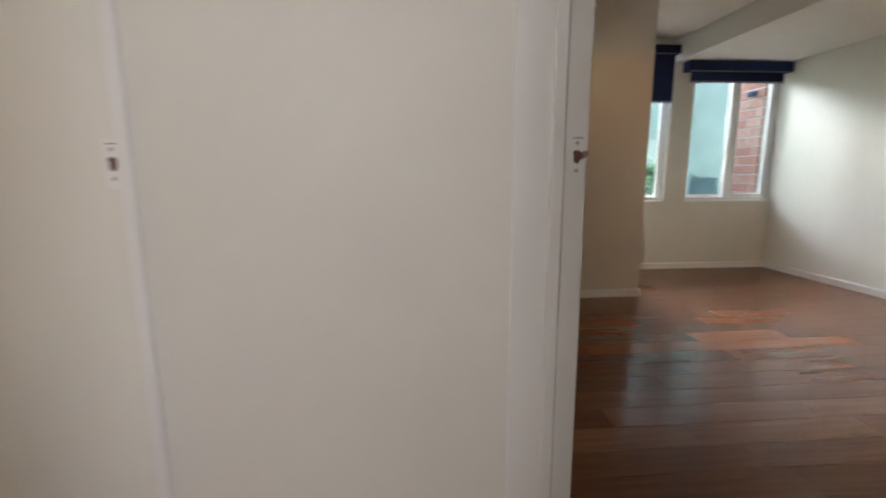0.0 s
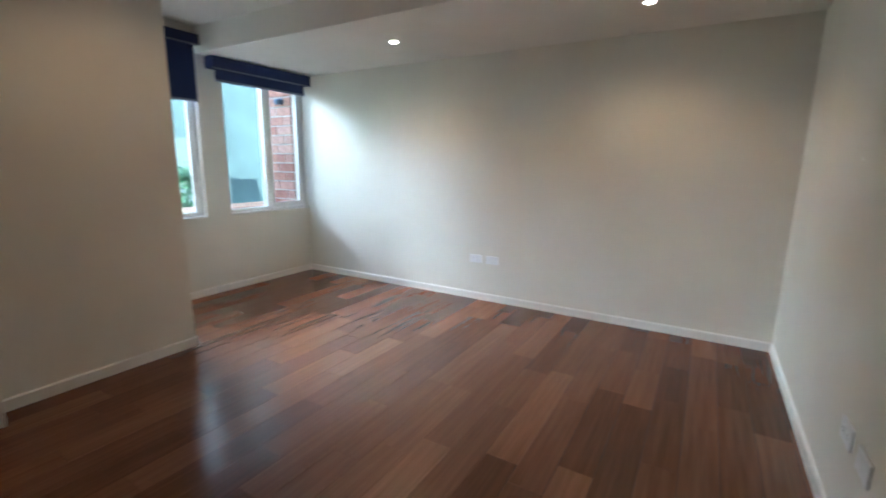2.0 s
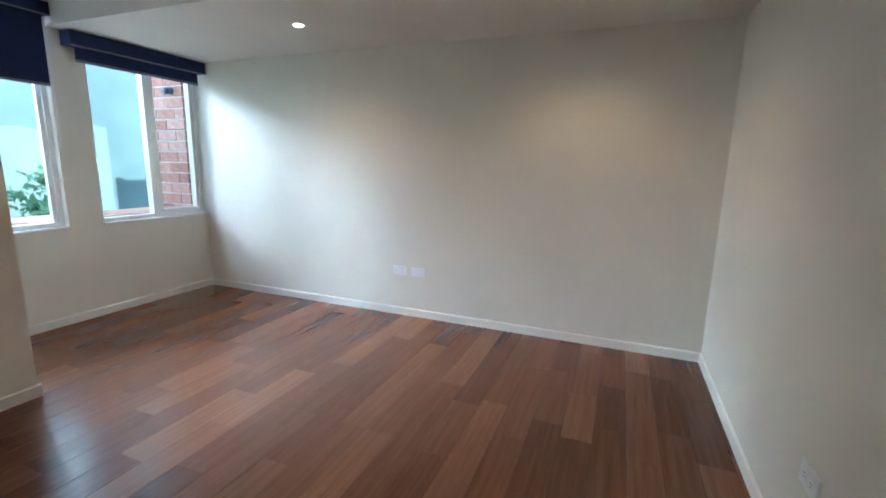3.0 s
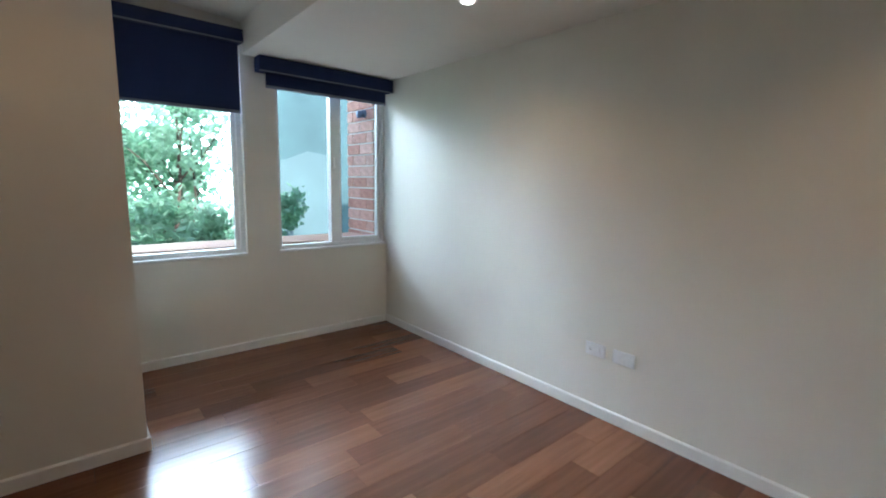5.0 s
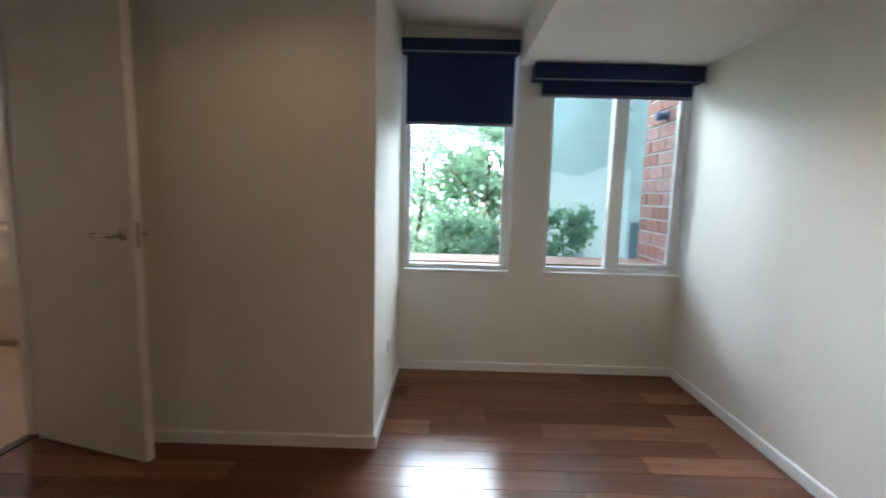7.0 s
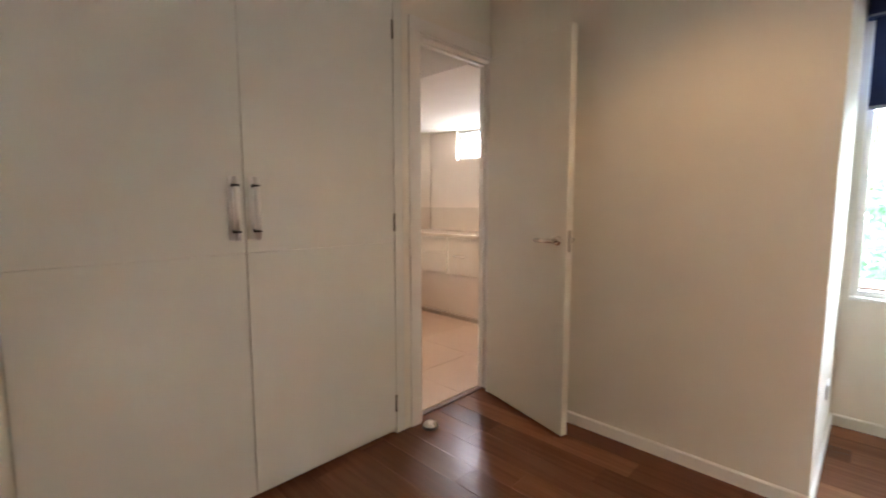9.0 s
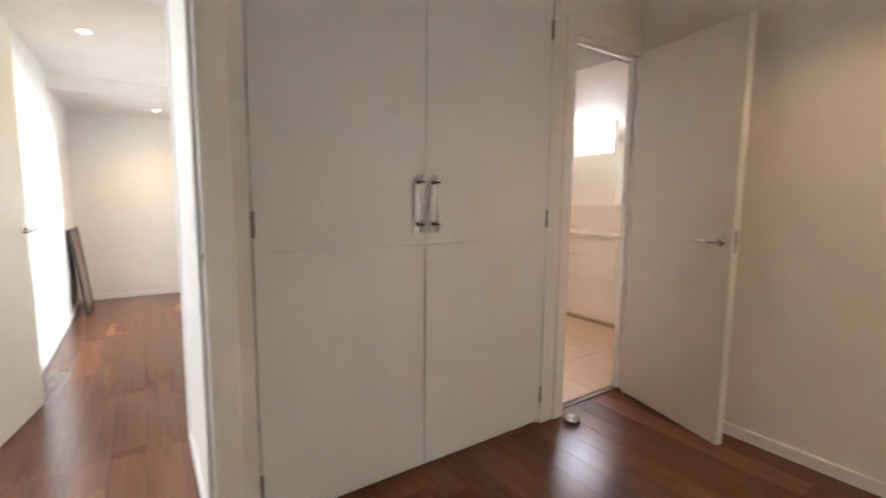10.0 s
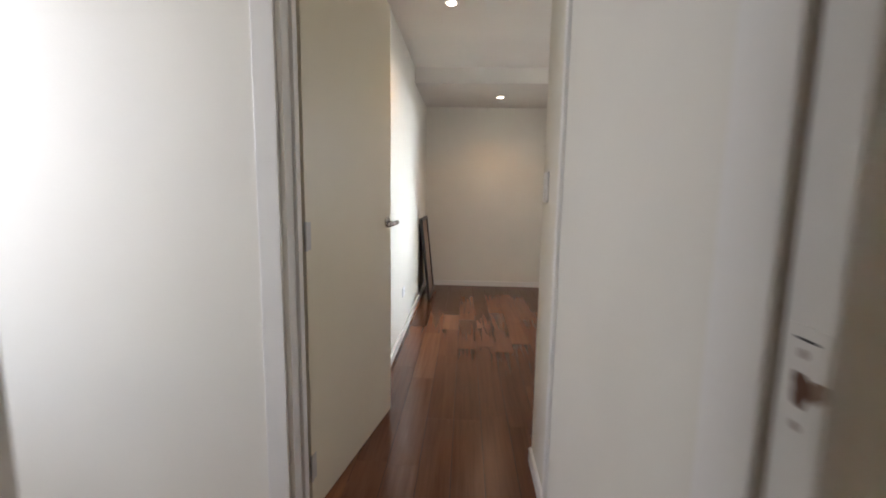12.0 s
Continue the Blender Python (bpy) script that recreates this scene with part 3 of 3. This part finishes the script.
for p in ((-0.63, -1.68, LOW), (-0.615, -3.43, LOW), (-2.25, -1.75, high(-2.25) - 0.001)):
    downlight(*p, "bedroom downlights")
for p in ((-5.88, -3.766, 2.315), (-7.92, -3.312, 2.175)):
    downlight(*p, "far bedroom downlights")
downlight(-5.07, -0.47, LOW, "bathroom downlights")

# ---------- stairs ----------
st = tagged(new("stairs"), "dark hardwood stairs leading down from the landing", "stairs", "", "structure")
part("nosing", boxes((L0, L1, -4.495, -4.457, -0.03, 0.001), bev=0.006), plain("light_oak_nosing", (0.42, 0.27, 0.16), 0.4), st, "lighter worn wooden nosing")
for k in range(8):
    z = -0.18 * (k + 1)
    y = -4.47 - 0.27 * k
    part("tread", boxes((L0, L1, y - 0.30, y, z - 0.03, z), bev=0.004), WOOD, st)
    part("riser", boxes((L0, L1, y, y + 0.02, z, z + 0.15)), TRIM, st)

# ---------- far bedroom ----------
pf = new("picture_frame")
pf.matrix_world = pose(-7.98, -4.045, 0.008, 0, 0, 180) @ pose(0, 0, 0, -6.0, 0, 0)
tagged(pf, "black framed picture on the floor leaning on the wall", "picture")
q = bmesh.new()
sash(q, -0.30, 0.30, 0.0, 0.88, -0.03, 0.0, 0.035, 0.003)
part("frame", q, FRAMEB, pf)
part("backing", boxes((-0.268, 0.268, -0.012, -0.002, 0.032, 0.848)), FRAMEB, pf)
part("print", boxes((-0.264, 0.264, -0.016, -0.0125, 0.036, 0.844)), PAPER, pf, "faded tan print")

# ---------- bathroom ----------
BXW, BN, BS = -5.92, 0.75, -1.75
structure("wall_bath_west", boxes((BXW - 0.12, BXW, BS - 0.12, BN + 0.15, -0.1, TOP)), BWALL, "cream bathroom wall", "wall")
structure("wall_bath_south", boxes((BXW, W - TH - 0.5, BS - 0.05, BS, -0.1, TOP), (W - TH - 0.5, W - TH, -1.70, -1.66, -0.1, TOP)), BWALL, "cream bathroom wall", "wall")
structure("wall_bath_east", boxes((W - TH, W - TH + 0.12, BY + TH, BN + 0.15, -0.1, TOP)), BWALL, "cream bathroom wall", "wall")
BW0, BW1, BZ0, BZ1 = -5.47, -4.965, 1.742, 2.09
structure("wall_bath_north", boxes((BXW, W - TH, BN, BN + 0.15, -0.1, BZ0), (BXW, BW0, BN, BN + 0.15, BZ0, TOP), (BW1, W - TH, BN, BN + 0.15, BZ0, TOP),
          (BW0, BW1, BN, BN + 0.15, BZ1, TOP)), BWALL, "cream bathroom wall with small high window", "wall")
structure("ceiling_bath", boxes((BXW, W - TH, -1.03, BN, LOW, 2.5), (BXW, W - TH, BS, -1.03, 2.40, 2.5)), CEIL, "white bathroom ceiling with dropped soffit", "ceiling")
w3 = tagged(new("window_3"), "small high white framed bathroom window", "window", "", "structure")
q = bmesh.new()
sash(q, BW0, BW1, BZ0, BZ1, BN + 0.05, BN + 0.09, 0.028)
part("window_frame", q, PVC, w3)
pane(w3, BW0 + 0.028, BW1 - 0.028, BZ0 + 0.028, BZ1 - 0.028, BN + 0.07)
part("window_sash_bar", boxes((BW0 + 0.028, BW1 - 0.028, BN + 0.055, BN + 0.085, 2.0, 2.018)), PVC, w3)

vb = thing("vanity_wall", "cream tiled low wall under the vanity", "vanity base", (0, 0, 0))
part("panel", boxes((BXW, -3.95, 0.24, 0.28, 0.0, 0.468), bev=0.002), BWALL, vb)
part("plinth", boxes((BXW, -3.95, 0.19, 0.24, 0.0, 0.045), bev=0.002), plain("grey_beige_plinth", (0.40, 0.33, 0.26), 0.4), vb, "darker stone plinth strip")
va = thing("vanity_cabinet", "cream vanity cabinet with drawers under a stone counter", "cabinet", (0, 0, 0))
part("body", boxes((BXW + 0.001, -3.96, 0.235, BN, 0.47, 0.868)), VANITY, va)
for x0, x1, z0, z1 in ((-5.84, -5.11, 0.70, 0.862), (-5.84, -5.11, 0.475, 0.690), (-5.10, -4.50, 0.475, 0.862), (-4.49, -3.97, 0.475, 0.862)):
    dr = part("drawer_front", boxes((x0 + 0.003, x1 - 0.003, 0.215, 0.2345, z0, z1), bev=0.002), VANITY, va)
    if x1 > -4.6:
        q = bmesh.new()
        rod(q, ((x0 + x1) / 2 - 0.2, 0.19, 0.675), ((x0 + x1) / 2 - 0.02, 0.19, 0.675), 0.005, 10)
        h = part("pull_handle", q, STEEL, dr, "steel pull handle", True)
        for dx in (-0.18, -0.04):
            q = bmesh.new()
            rod(q, ((x0 + x1) / 2 + dx, 0.19, 0.675), ((x0 + x1) / 2 + dx, 0.215, 0.675), 0.004, 8)
            part("standoff", q, STEEL, h)
ct = thing("countertop", "cream stone vanity countertop with upstand", "countertop", (0, 0, 0))
part("slab", boxes((BXW + 0.001, -3.95, 0.185, BN - 0.001, 0.870, 0.905), bev=0.004), COUNTER, ct)
part("backsplash", boxes((BXW + 0.016, -3.95, BN - 0.016, BN - 0.001, 0.906, 1.18), bev=0.002), COUNTER, ct)
part("backsplash", boxes((BXW + 0.001, BXW + 0.0155, 0.19, BN - 0.017, 0.906, 1.18), bev=0.002), COUNTER, ct)
sk = thing("sink", "white oval ceramic sink set in the counter", "sink", (-4.45, 0.45, 0.906))
part("rim", lathe(bmesh.new(), [(0.12, 0.0005), (0.18, 0.003), (0.20, 0.006), (0.215, 0.003), (0.215, 0.0)], 36, Matrix.Diagonal((1.15, 0.8, 1, 1))), CERAMIC, sk, "", True)
fa = thing("faucet", "chrome basin faucet beside the sink", "faucet", (-4.45, 0.66, 0.906))
q = bmesh.new()
rod(q, (0, 0, 0), (0, 0, 0.14), 0.016)
rod(q, (0, 0.01, 0.13), (0, -0.14, 0.15), 0.011)
part("spout", q, STEEL, fa, "", True)
q = bmesh.new()
rod(q, (0, 0, 0.14), (0, 0.0, 0.165), 0.014)
rod(q, (0, 0, 0.16), (-0.05, -0.02, 0.185), 0.006)
part("lever", q, STEEL, fa, "", True)
mi = thing("mirror", "frameless wall mirror above the vanity", "mirror", (0, 0, 0))
part("glass", boxes((-4.895, -3.95, BN - 0.026, BN - 0.018, 1.185, 2.085), bev=0.002), MIRROR, mi)
part("top_rail", boxes((-4.905, -3.95, BN - 0.030, BN - 0.017, 2.085, 2.093)), STEEL, mi)

tl = thing("toilet", "white ceramic toilet with closed seat beside the vanity", "toilet", (-5.36, -0.25, 0.0))
q = bmesh.new()
prof = [(0.125, 0.0), (0.127, 0.012), (0.118, 0.03), (0.115, 0.13), (0.122, 0.18), (0.148, 0.23), (0.172, 0.285), (0.185, 0.345), (0.188, 0.39)]
lathe(q, prof, 32)
for v in q.verts:
    k = 1.32 if v.co.x > 0 else 1.1
    v.co.x *= k
part("bowl", q, CERAMIC, tl, "", True)
q = bmesh.new()
lathe(q, [(0.188, 0.392), (0.192, 0.397), (0.192, 0.405), (0.188, 0.409)], 32)
for v in q.verts:
    v.co.x *= 1.32 if v.co.x > 0 else 1.15
part("seat", q, CERAMIC, tl, "", True)
q = bmesh.new()
lathe(q, [(0.186, 0.411), (0.190, 0.415), (0.188, 0.424), (0.15, 0.430)], 32)
for v in q.verts:
    v.co.x *= 1.32 if v.co.x > 0 else 1.15
part("lid", q, CERAMIC, tl, "", True)
part("tank", boxes((-0.495, -0.235, -0.19, 0.19, 0.36, 0.74), bev=0.02), CERAMIC, tl)
part("tank_lid", boxes((-0.50, -0.225, -0.197, 0.197, 0.742, 0.775), bev=0.008), CERAMIC, tl)
part("foot", boxes((-0.36, 0.02, -0.112, 0.112, 0.0, 0.36), bev=0.03), CERAMIC, tl)

# ---------- garden outside ----------
gr = structure("ground", boxes((W - 0.0, 60, N + 0.201, 120, -0.3, 0.28), (-40, W - 0.0, 0.921, 120, -0.3, 0.28)), SOIL, "planted garden ground outside the windows", "ground")
# glowing sheet added behind the trees: stands for bright sky, lights the bedroom
GLOW_SHEET = emit("glowing_sky_sheet", (0.84, 0.98, 1.0), 13.0)
structure("backdrop", boxes((-10, 7, 18, 18.1, 0.2, 17)), GLOW_SHEET, "glowing sheet added beyond the garden, stands for bright sky and lights the rooms", "backdrop")
lg = thing("window_ledge", "clay-coloured masonry ledge under the windows outside", "ledge", (0, 0, 0))
part("slab", boxes((-2.3, -0.005, N + 0.205, 0.62, 0.28, 0.755), bev=0.006), BLEDGE, lg)
gw = thing("garden_wall", "tall teal painted garden wall with a whitewashed patch", "garden wall", (0, 0, 0))
part("wall", boxes((-0.62, 6.0, 2.2, 2.4, 0.2, 4.2), bev=0.01), TEAL, gw)
q = bmesh.new()
rnd = random.Random(4)
top = [(-0.615 + 0.14 * k, 1.50 + 0.03 * math.sin(k * 1.3) + 0.012 * k + rnd.uniform(-0.02, 0.02)) for k in range(9)]
prism(q, [(-0.615, 0.3), (0.505, 0.3)] + list(reversed(top)), "y", 2.194, 2.2)
part("whitewash_patch", q, TEALW, gw, "pale whitewashed patch")

# brick pier beside the casement window
bp = thing("brick_pier", "red brick pier with pale mortar joints outside the window", "brick pier", (0, 0, 0))
PY0, PY1, PZ1 = N + 0.21, 0.70, 3.0
part("core", boxes((0.010, 0.42, PY0 + 0.006, PY1 - 0.010, 0.27, PZ1)), MORTAR, bp, "pale mortar")
BLUEGREY = plain("blue_grey_enamel", (0.10, 0.16, 0.26), 0.45)
bl = thing("outdoor_wall_lamp", "small blue-grey round outdoor lamp on the brick pier", "wall lamp", (0.0, 0.36, 1.865))
q = bmesh.new()
rod(q, (0.0, 0, 0), (-0.02, 0, 0), 0.035, 18)
part("base", q, BLUEGREY, bl, "", True)
q = bmesh.new()
rod(q, (-0.02, 0, 0), (-0.075, 0, -0.012), 0.028, 18, 0.032)
part("lamp_head", q, BLUEGREY, bl, "", True)


def leaves(name, spots, n, size, mat, seed, parent, spread=1.0):
    """A crown of single bent leaves, scattered in clumps round the given spots (x, y, z, radius)."""
    rng = np.random.default_rng(seed)
    verts, faces = [], []
    weights = np.array([s[3] ** 2 for s in spots])
    pick = rng.choice(len(spots), n, p=weights / weights.sum())
    for k in pick:
        x, y, z, r = spots[k]
        d = rng.normal(size=3)
        d /= np.linalg.norm(d)
        c = np.array((x, y, z)) + d * r * rng.uniform(0.1, 1.35) * np.array((1, 1, 0.85)) * spread
        a = rng.normal(size=3)
        a[2] -= 0.5
        a /= np.linalg.norm(a)
        b = np.cross(a, rng.normal(size=3))
        b /= np.linalg.norm(b)
        up = np.cross(a, b)
        s = size * rng.uniform(0.6, 1.35)
        o = len(verts)
        for u, w, h in ((0, 0, 0), (0.35, 0.26, 0.06), (0.75, 0.18, 0.04), (1.0, 0, -0.08), (0.75, -0.18, 0.04), (0.35, -0.26, 0.06)):
            verts.append(tuple(c + s * (u * a + w * b + h * up)))
        faces += [(o, o + 1, o + 2, o + 3), (o, o + 3, o + 4, o + 5)]
    me = bpy.data.meshes.new(name)
    me.from_pydata(verts, [], faces)
    me.materials.append(mat)
    ob = new(name, me)
    ob.parent = parent
    return ob


def plant(name, label, category, base, stems, spots, n, size, mat, seed, trunk_r):
    p = thing(name, label, category, base)
    q = bmesh.new()
    for a, b, r in stems:
        m = [(a[i] + b[i]) / 2 + (0.06 if i == 0 else 0) for i in range(3)]
        rod(q, a, m, r, 8, r * 0.75)
        rod(q, m, b, r * 0.75, 8, r * 0.35)
    part("trunk", q, BARK, p)
    leaves("crown", spots, n, size, mat, seed, p)
    return p


def clump(rng, n, spread, z0, z1, r):
    return [(rng.uniform(-spread, spread), rng.uniform(-spread, spread), rng.uniform(z0, z1), rng.uniform(r * 0.6, r * 1.2)) for _ in range(n)]


rb = random.Random(11)
plant("garden_bush", "leafy green bush growing against the teal wall", "bush", (-0.50, 1.48, 0.27),
      [((0, 0, 0), (0.1, 0, 0.45), 0.015), ((0, 0, 0), (-0.15, 0.05, 0.5), 0.012)],
      clump(rb, 14, 0.30, 0.10, 0.80, 0.16), 1300, 0.075, LEAFA, 21, 0.015)
plant("garden_bush", "leafy green bush in front of the trees", "bush", (-1.25, 1.9, 0.27),
      [((0, 0, 0), (0.1, 0, 0.5), 0.018), ((0, 0, 0), (-0.2, 0.05, 0.5), 0.014)],
      clump(rb, 12, 0.42, 0.1, 0.72, 0.2), 1100, 0.08, LEAFA, 22, 0.015)
plant("garden_bush", "dark green bush under the trees", "bush", (-2.1, 2.6, 0.27),
      [((0, 0, 0), (0.1, 0, 0.5), 0.018), ((0, 0, 0), (-0.2, 0.05, 0.5), 0.014)],
      clump(rb, 12, 0.5, 0.0, 0.6, 0.22), 1500, 0.075, LEAFA, 23, 0.015)
plant("garden_bush", "tall dark green shrub between the trees", "bush", (-1.15, 3.5, 0.27),
      [((0, 0, 0), (0.1, 0, 1.2), 0.03), ((0, 0, 0.3), (-0.3, 0.05, 1.3), 0.02), ((0, 0, 0.3), (0.35, 0.05, 1.2), 0.02)],
      clump(rb, 22, 0.48, 0.1, 1.45, 0.24), 2300, 0.085, LEAFA, 24, 0.03)
plant("garden_bush", "leafy green shrub reaching up beside the teal wall", "bush", (-0.98, 3.05, 0.27),
      [((0, 0, 0), (0.05, 0, 1.5), 0.025), ((0, 0, 0.3), (-0.25, 0.05, 1.2), 0.015), ((0, 0, 0.3), (0.2, 0.05, 1.7), 0.015)],
      clump(rb, 30, 0.34, 0.1, 2.2, 0.17), 1700, 0.085, LEAFB, 25, 0.03)
plant("garden_bush", "low pale green bush with broad leaves", "bush", (-1.35, 1.75, 0.27),
      [((0, 0, 0), (0.3, 0, 0.45), 0.014), ((0, 0, 0), (-0.1, 0.05, 0.45), 0.012)],
      clump(rb, 14, 0.36, 0.2, 0.72, 0.14), 800, 0.10, LEAFB, 26, 0.015)
for bx, by, hh, sd, cnt, sp in ((-0.85, 4.9, 3.3, 38, 3000, 0.7), (-1.75, 4.6, 1.9, 39, 2200, 0.6), (-1.25, 4.2, 2.7, 31, 3600, 1.05), (-2.6, 5.6, 3.4, 32, 4200, 1.05), (-0.4, 6.8, 4.0, 33, 4200, 1.05), (-4.4, 5.4, 3.0, 34, 3600, 1.05), (-3.3, 3.6, 2.5, 35, 2600, 1.05), (-2.1, 3.5, 2.3, 36, 1700, 1.05), (-1.2, 2.95, 2.2, 37, 650, 0.5)):
    plant("garden_tree", "slender garden tree with airy light green foliage", "tree", (bx, by, 0.27),
          [((0, 0, 0), (0.12, 0, hh * 0.8), 0.03), ((0.03, 0, hh * 0.35), (-0.6, 0.1, hh * 0.7), 0.016), ((0.05, 0, hh * 0.4), (0.6, -0.1, hh * 0.75), 0.016), ((0.1, 0, hh * 0.5), (0.2, 0.3, hh), 0.016)],
          clump(rb, 90, sp, hh * 0.15, hh, 0.20), int(cnt * 0.95), 0.075, LEAFB, sd, 0.05)

# ---------- floors, piece by piece ----------
def plank_floor(name, label, x0, x1, y0, y1, w=0.142):
    """Planks on one grid of rows and cuts that runs on through all rooms."""
    base = structure(name, boxes((x0, x1, y0, y1, -0.06, -0.004)), GAP, label, "floor")
    for r in range(math.floor(y0 / w), math.ceil(y1 / w)):
        rnd = random.Random(1000 + r)
        c, e = max(r * w, y0), min((r + 1) * w, y1)
        if e - c < 0.012:
            continue
        x = -9.2 - rnd.uniform(0.0, 0.6)
        while x < x1 - 0.02:
            ln = rnd.choice((0.45, 0.6, 0.75, 0.9, 1.05))
            lift, lean = rnd.uniform(-0.0003, 0.0), rnd.uniform(-0.0012, 0.0012)
            a, b = max(x, x0), min(x + ln, x1)
            x += ln
            if b - a < 0.02:
                continue
            key = (round(b - a, 3), round(e - c, 3))
            if key not in PLANKS:
                q = bmesh.new()
                g = 0.0006
                box(q, -key[0] / 2 + g, key[0] / 2 - g, -key[1] / 2 + g, key[1] / 2 - g, -0.012, 0.0)
                for v in q.verts:
                    if v.co.z > -0.001:
                        v.co.y -= math.copysign(0.0006, v.co.y)
                PLANKS[key] = mesh_of("plank", q, WOOD)
            ob = new("plank", PLANKS[key])
            ob.location = ((a + b) / 2, (c + e) / 2, lift)
            ob.rotation_euler = (lean, 0, 0)
            ob.parent = base


PLANKS = {}
plank_floor("floor", "dark reddish-brown hardwood plank floor, semi-gloss", W - 0.07, E, S, N)
plank_floor("floor_landing", "dark reddish-brown hardwood landing floor", L0 - 0.06, W - 0.07, -4.457, -3.36)
plank_floor("floor_far", "dark reddish-brown hardwood plank floor", -8.52, L0 - 0.06, -4.30, -1.95)

# bathroom floor tiles
tf = structure("floor_bathroom", boxes((BXW, W - TH + 0.06, BS, BN, -0.06, 0.0)), GROUT, "large beige ceramic tiles with thin joints", "floor")
tw = 0.60
tile_mesh = {}
x = BXW
while x < W - TH + 0.05:
    y = BS
    while y < BN - 0.01:
        a, b = min(tw, W - TH + 0.06 - x), min(tw, BN - y)
        key = (round(a, 3), round(b, 3))
        if key not in tile_mesh:
            tile_mesh[key] = mesh_of("tile", boxes((0.0015, key[0] - 0.0015, 0.0015, key[1] - 0.0015, 0.0, 0.005)), TILE)
        o = new("tile", tile_mesh[key])
        o.location, o.parent = (x, y, 0), tf
        y += tw
    x += tw
part("threshold", boxes((W - 0.072, W - 0.04, BA0 + 0.016, BA1 - 0.016, -0.004, 0.008), bev=0.002), plain("dark_threshold", (0.10, 0.05, 0.03), 0.4), tf, "dark wooden threshold strip")

# bricks of the pier: the side that faces west, and its outer end
brick_mesh = {}
z, r = 0.285, 0
rnd = random.Random(9)
while z < 2.95:
    y = PY0 - (0.12 if r % 2 else 0.0)
    while y < PY1 - 0.01:
        a, b = max(y, PY0), min(y + 0.235, PY1)
        y += 0.249
        if b - a < 0.03:
            continue
        key = round(b - a, 3)
        if key not in brick_mesh:
            brick_mesh[key] = mesh_of("brick", boxes((0.0, 0.09, -key / 2, key / 2, 0, 0.088), bev=0.004), BRICK)
        o = new("brick", brick_mesh[key])
        o.location = (rnd.uniform(-0.002, 0.003), (a + b) / 2, z)
        o.parent = bp
    z += 0.102
    r += 1
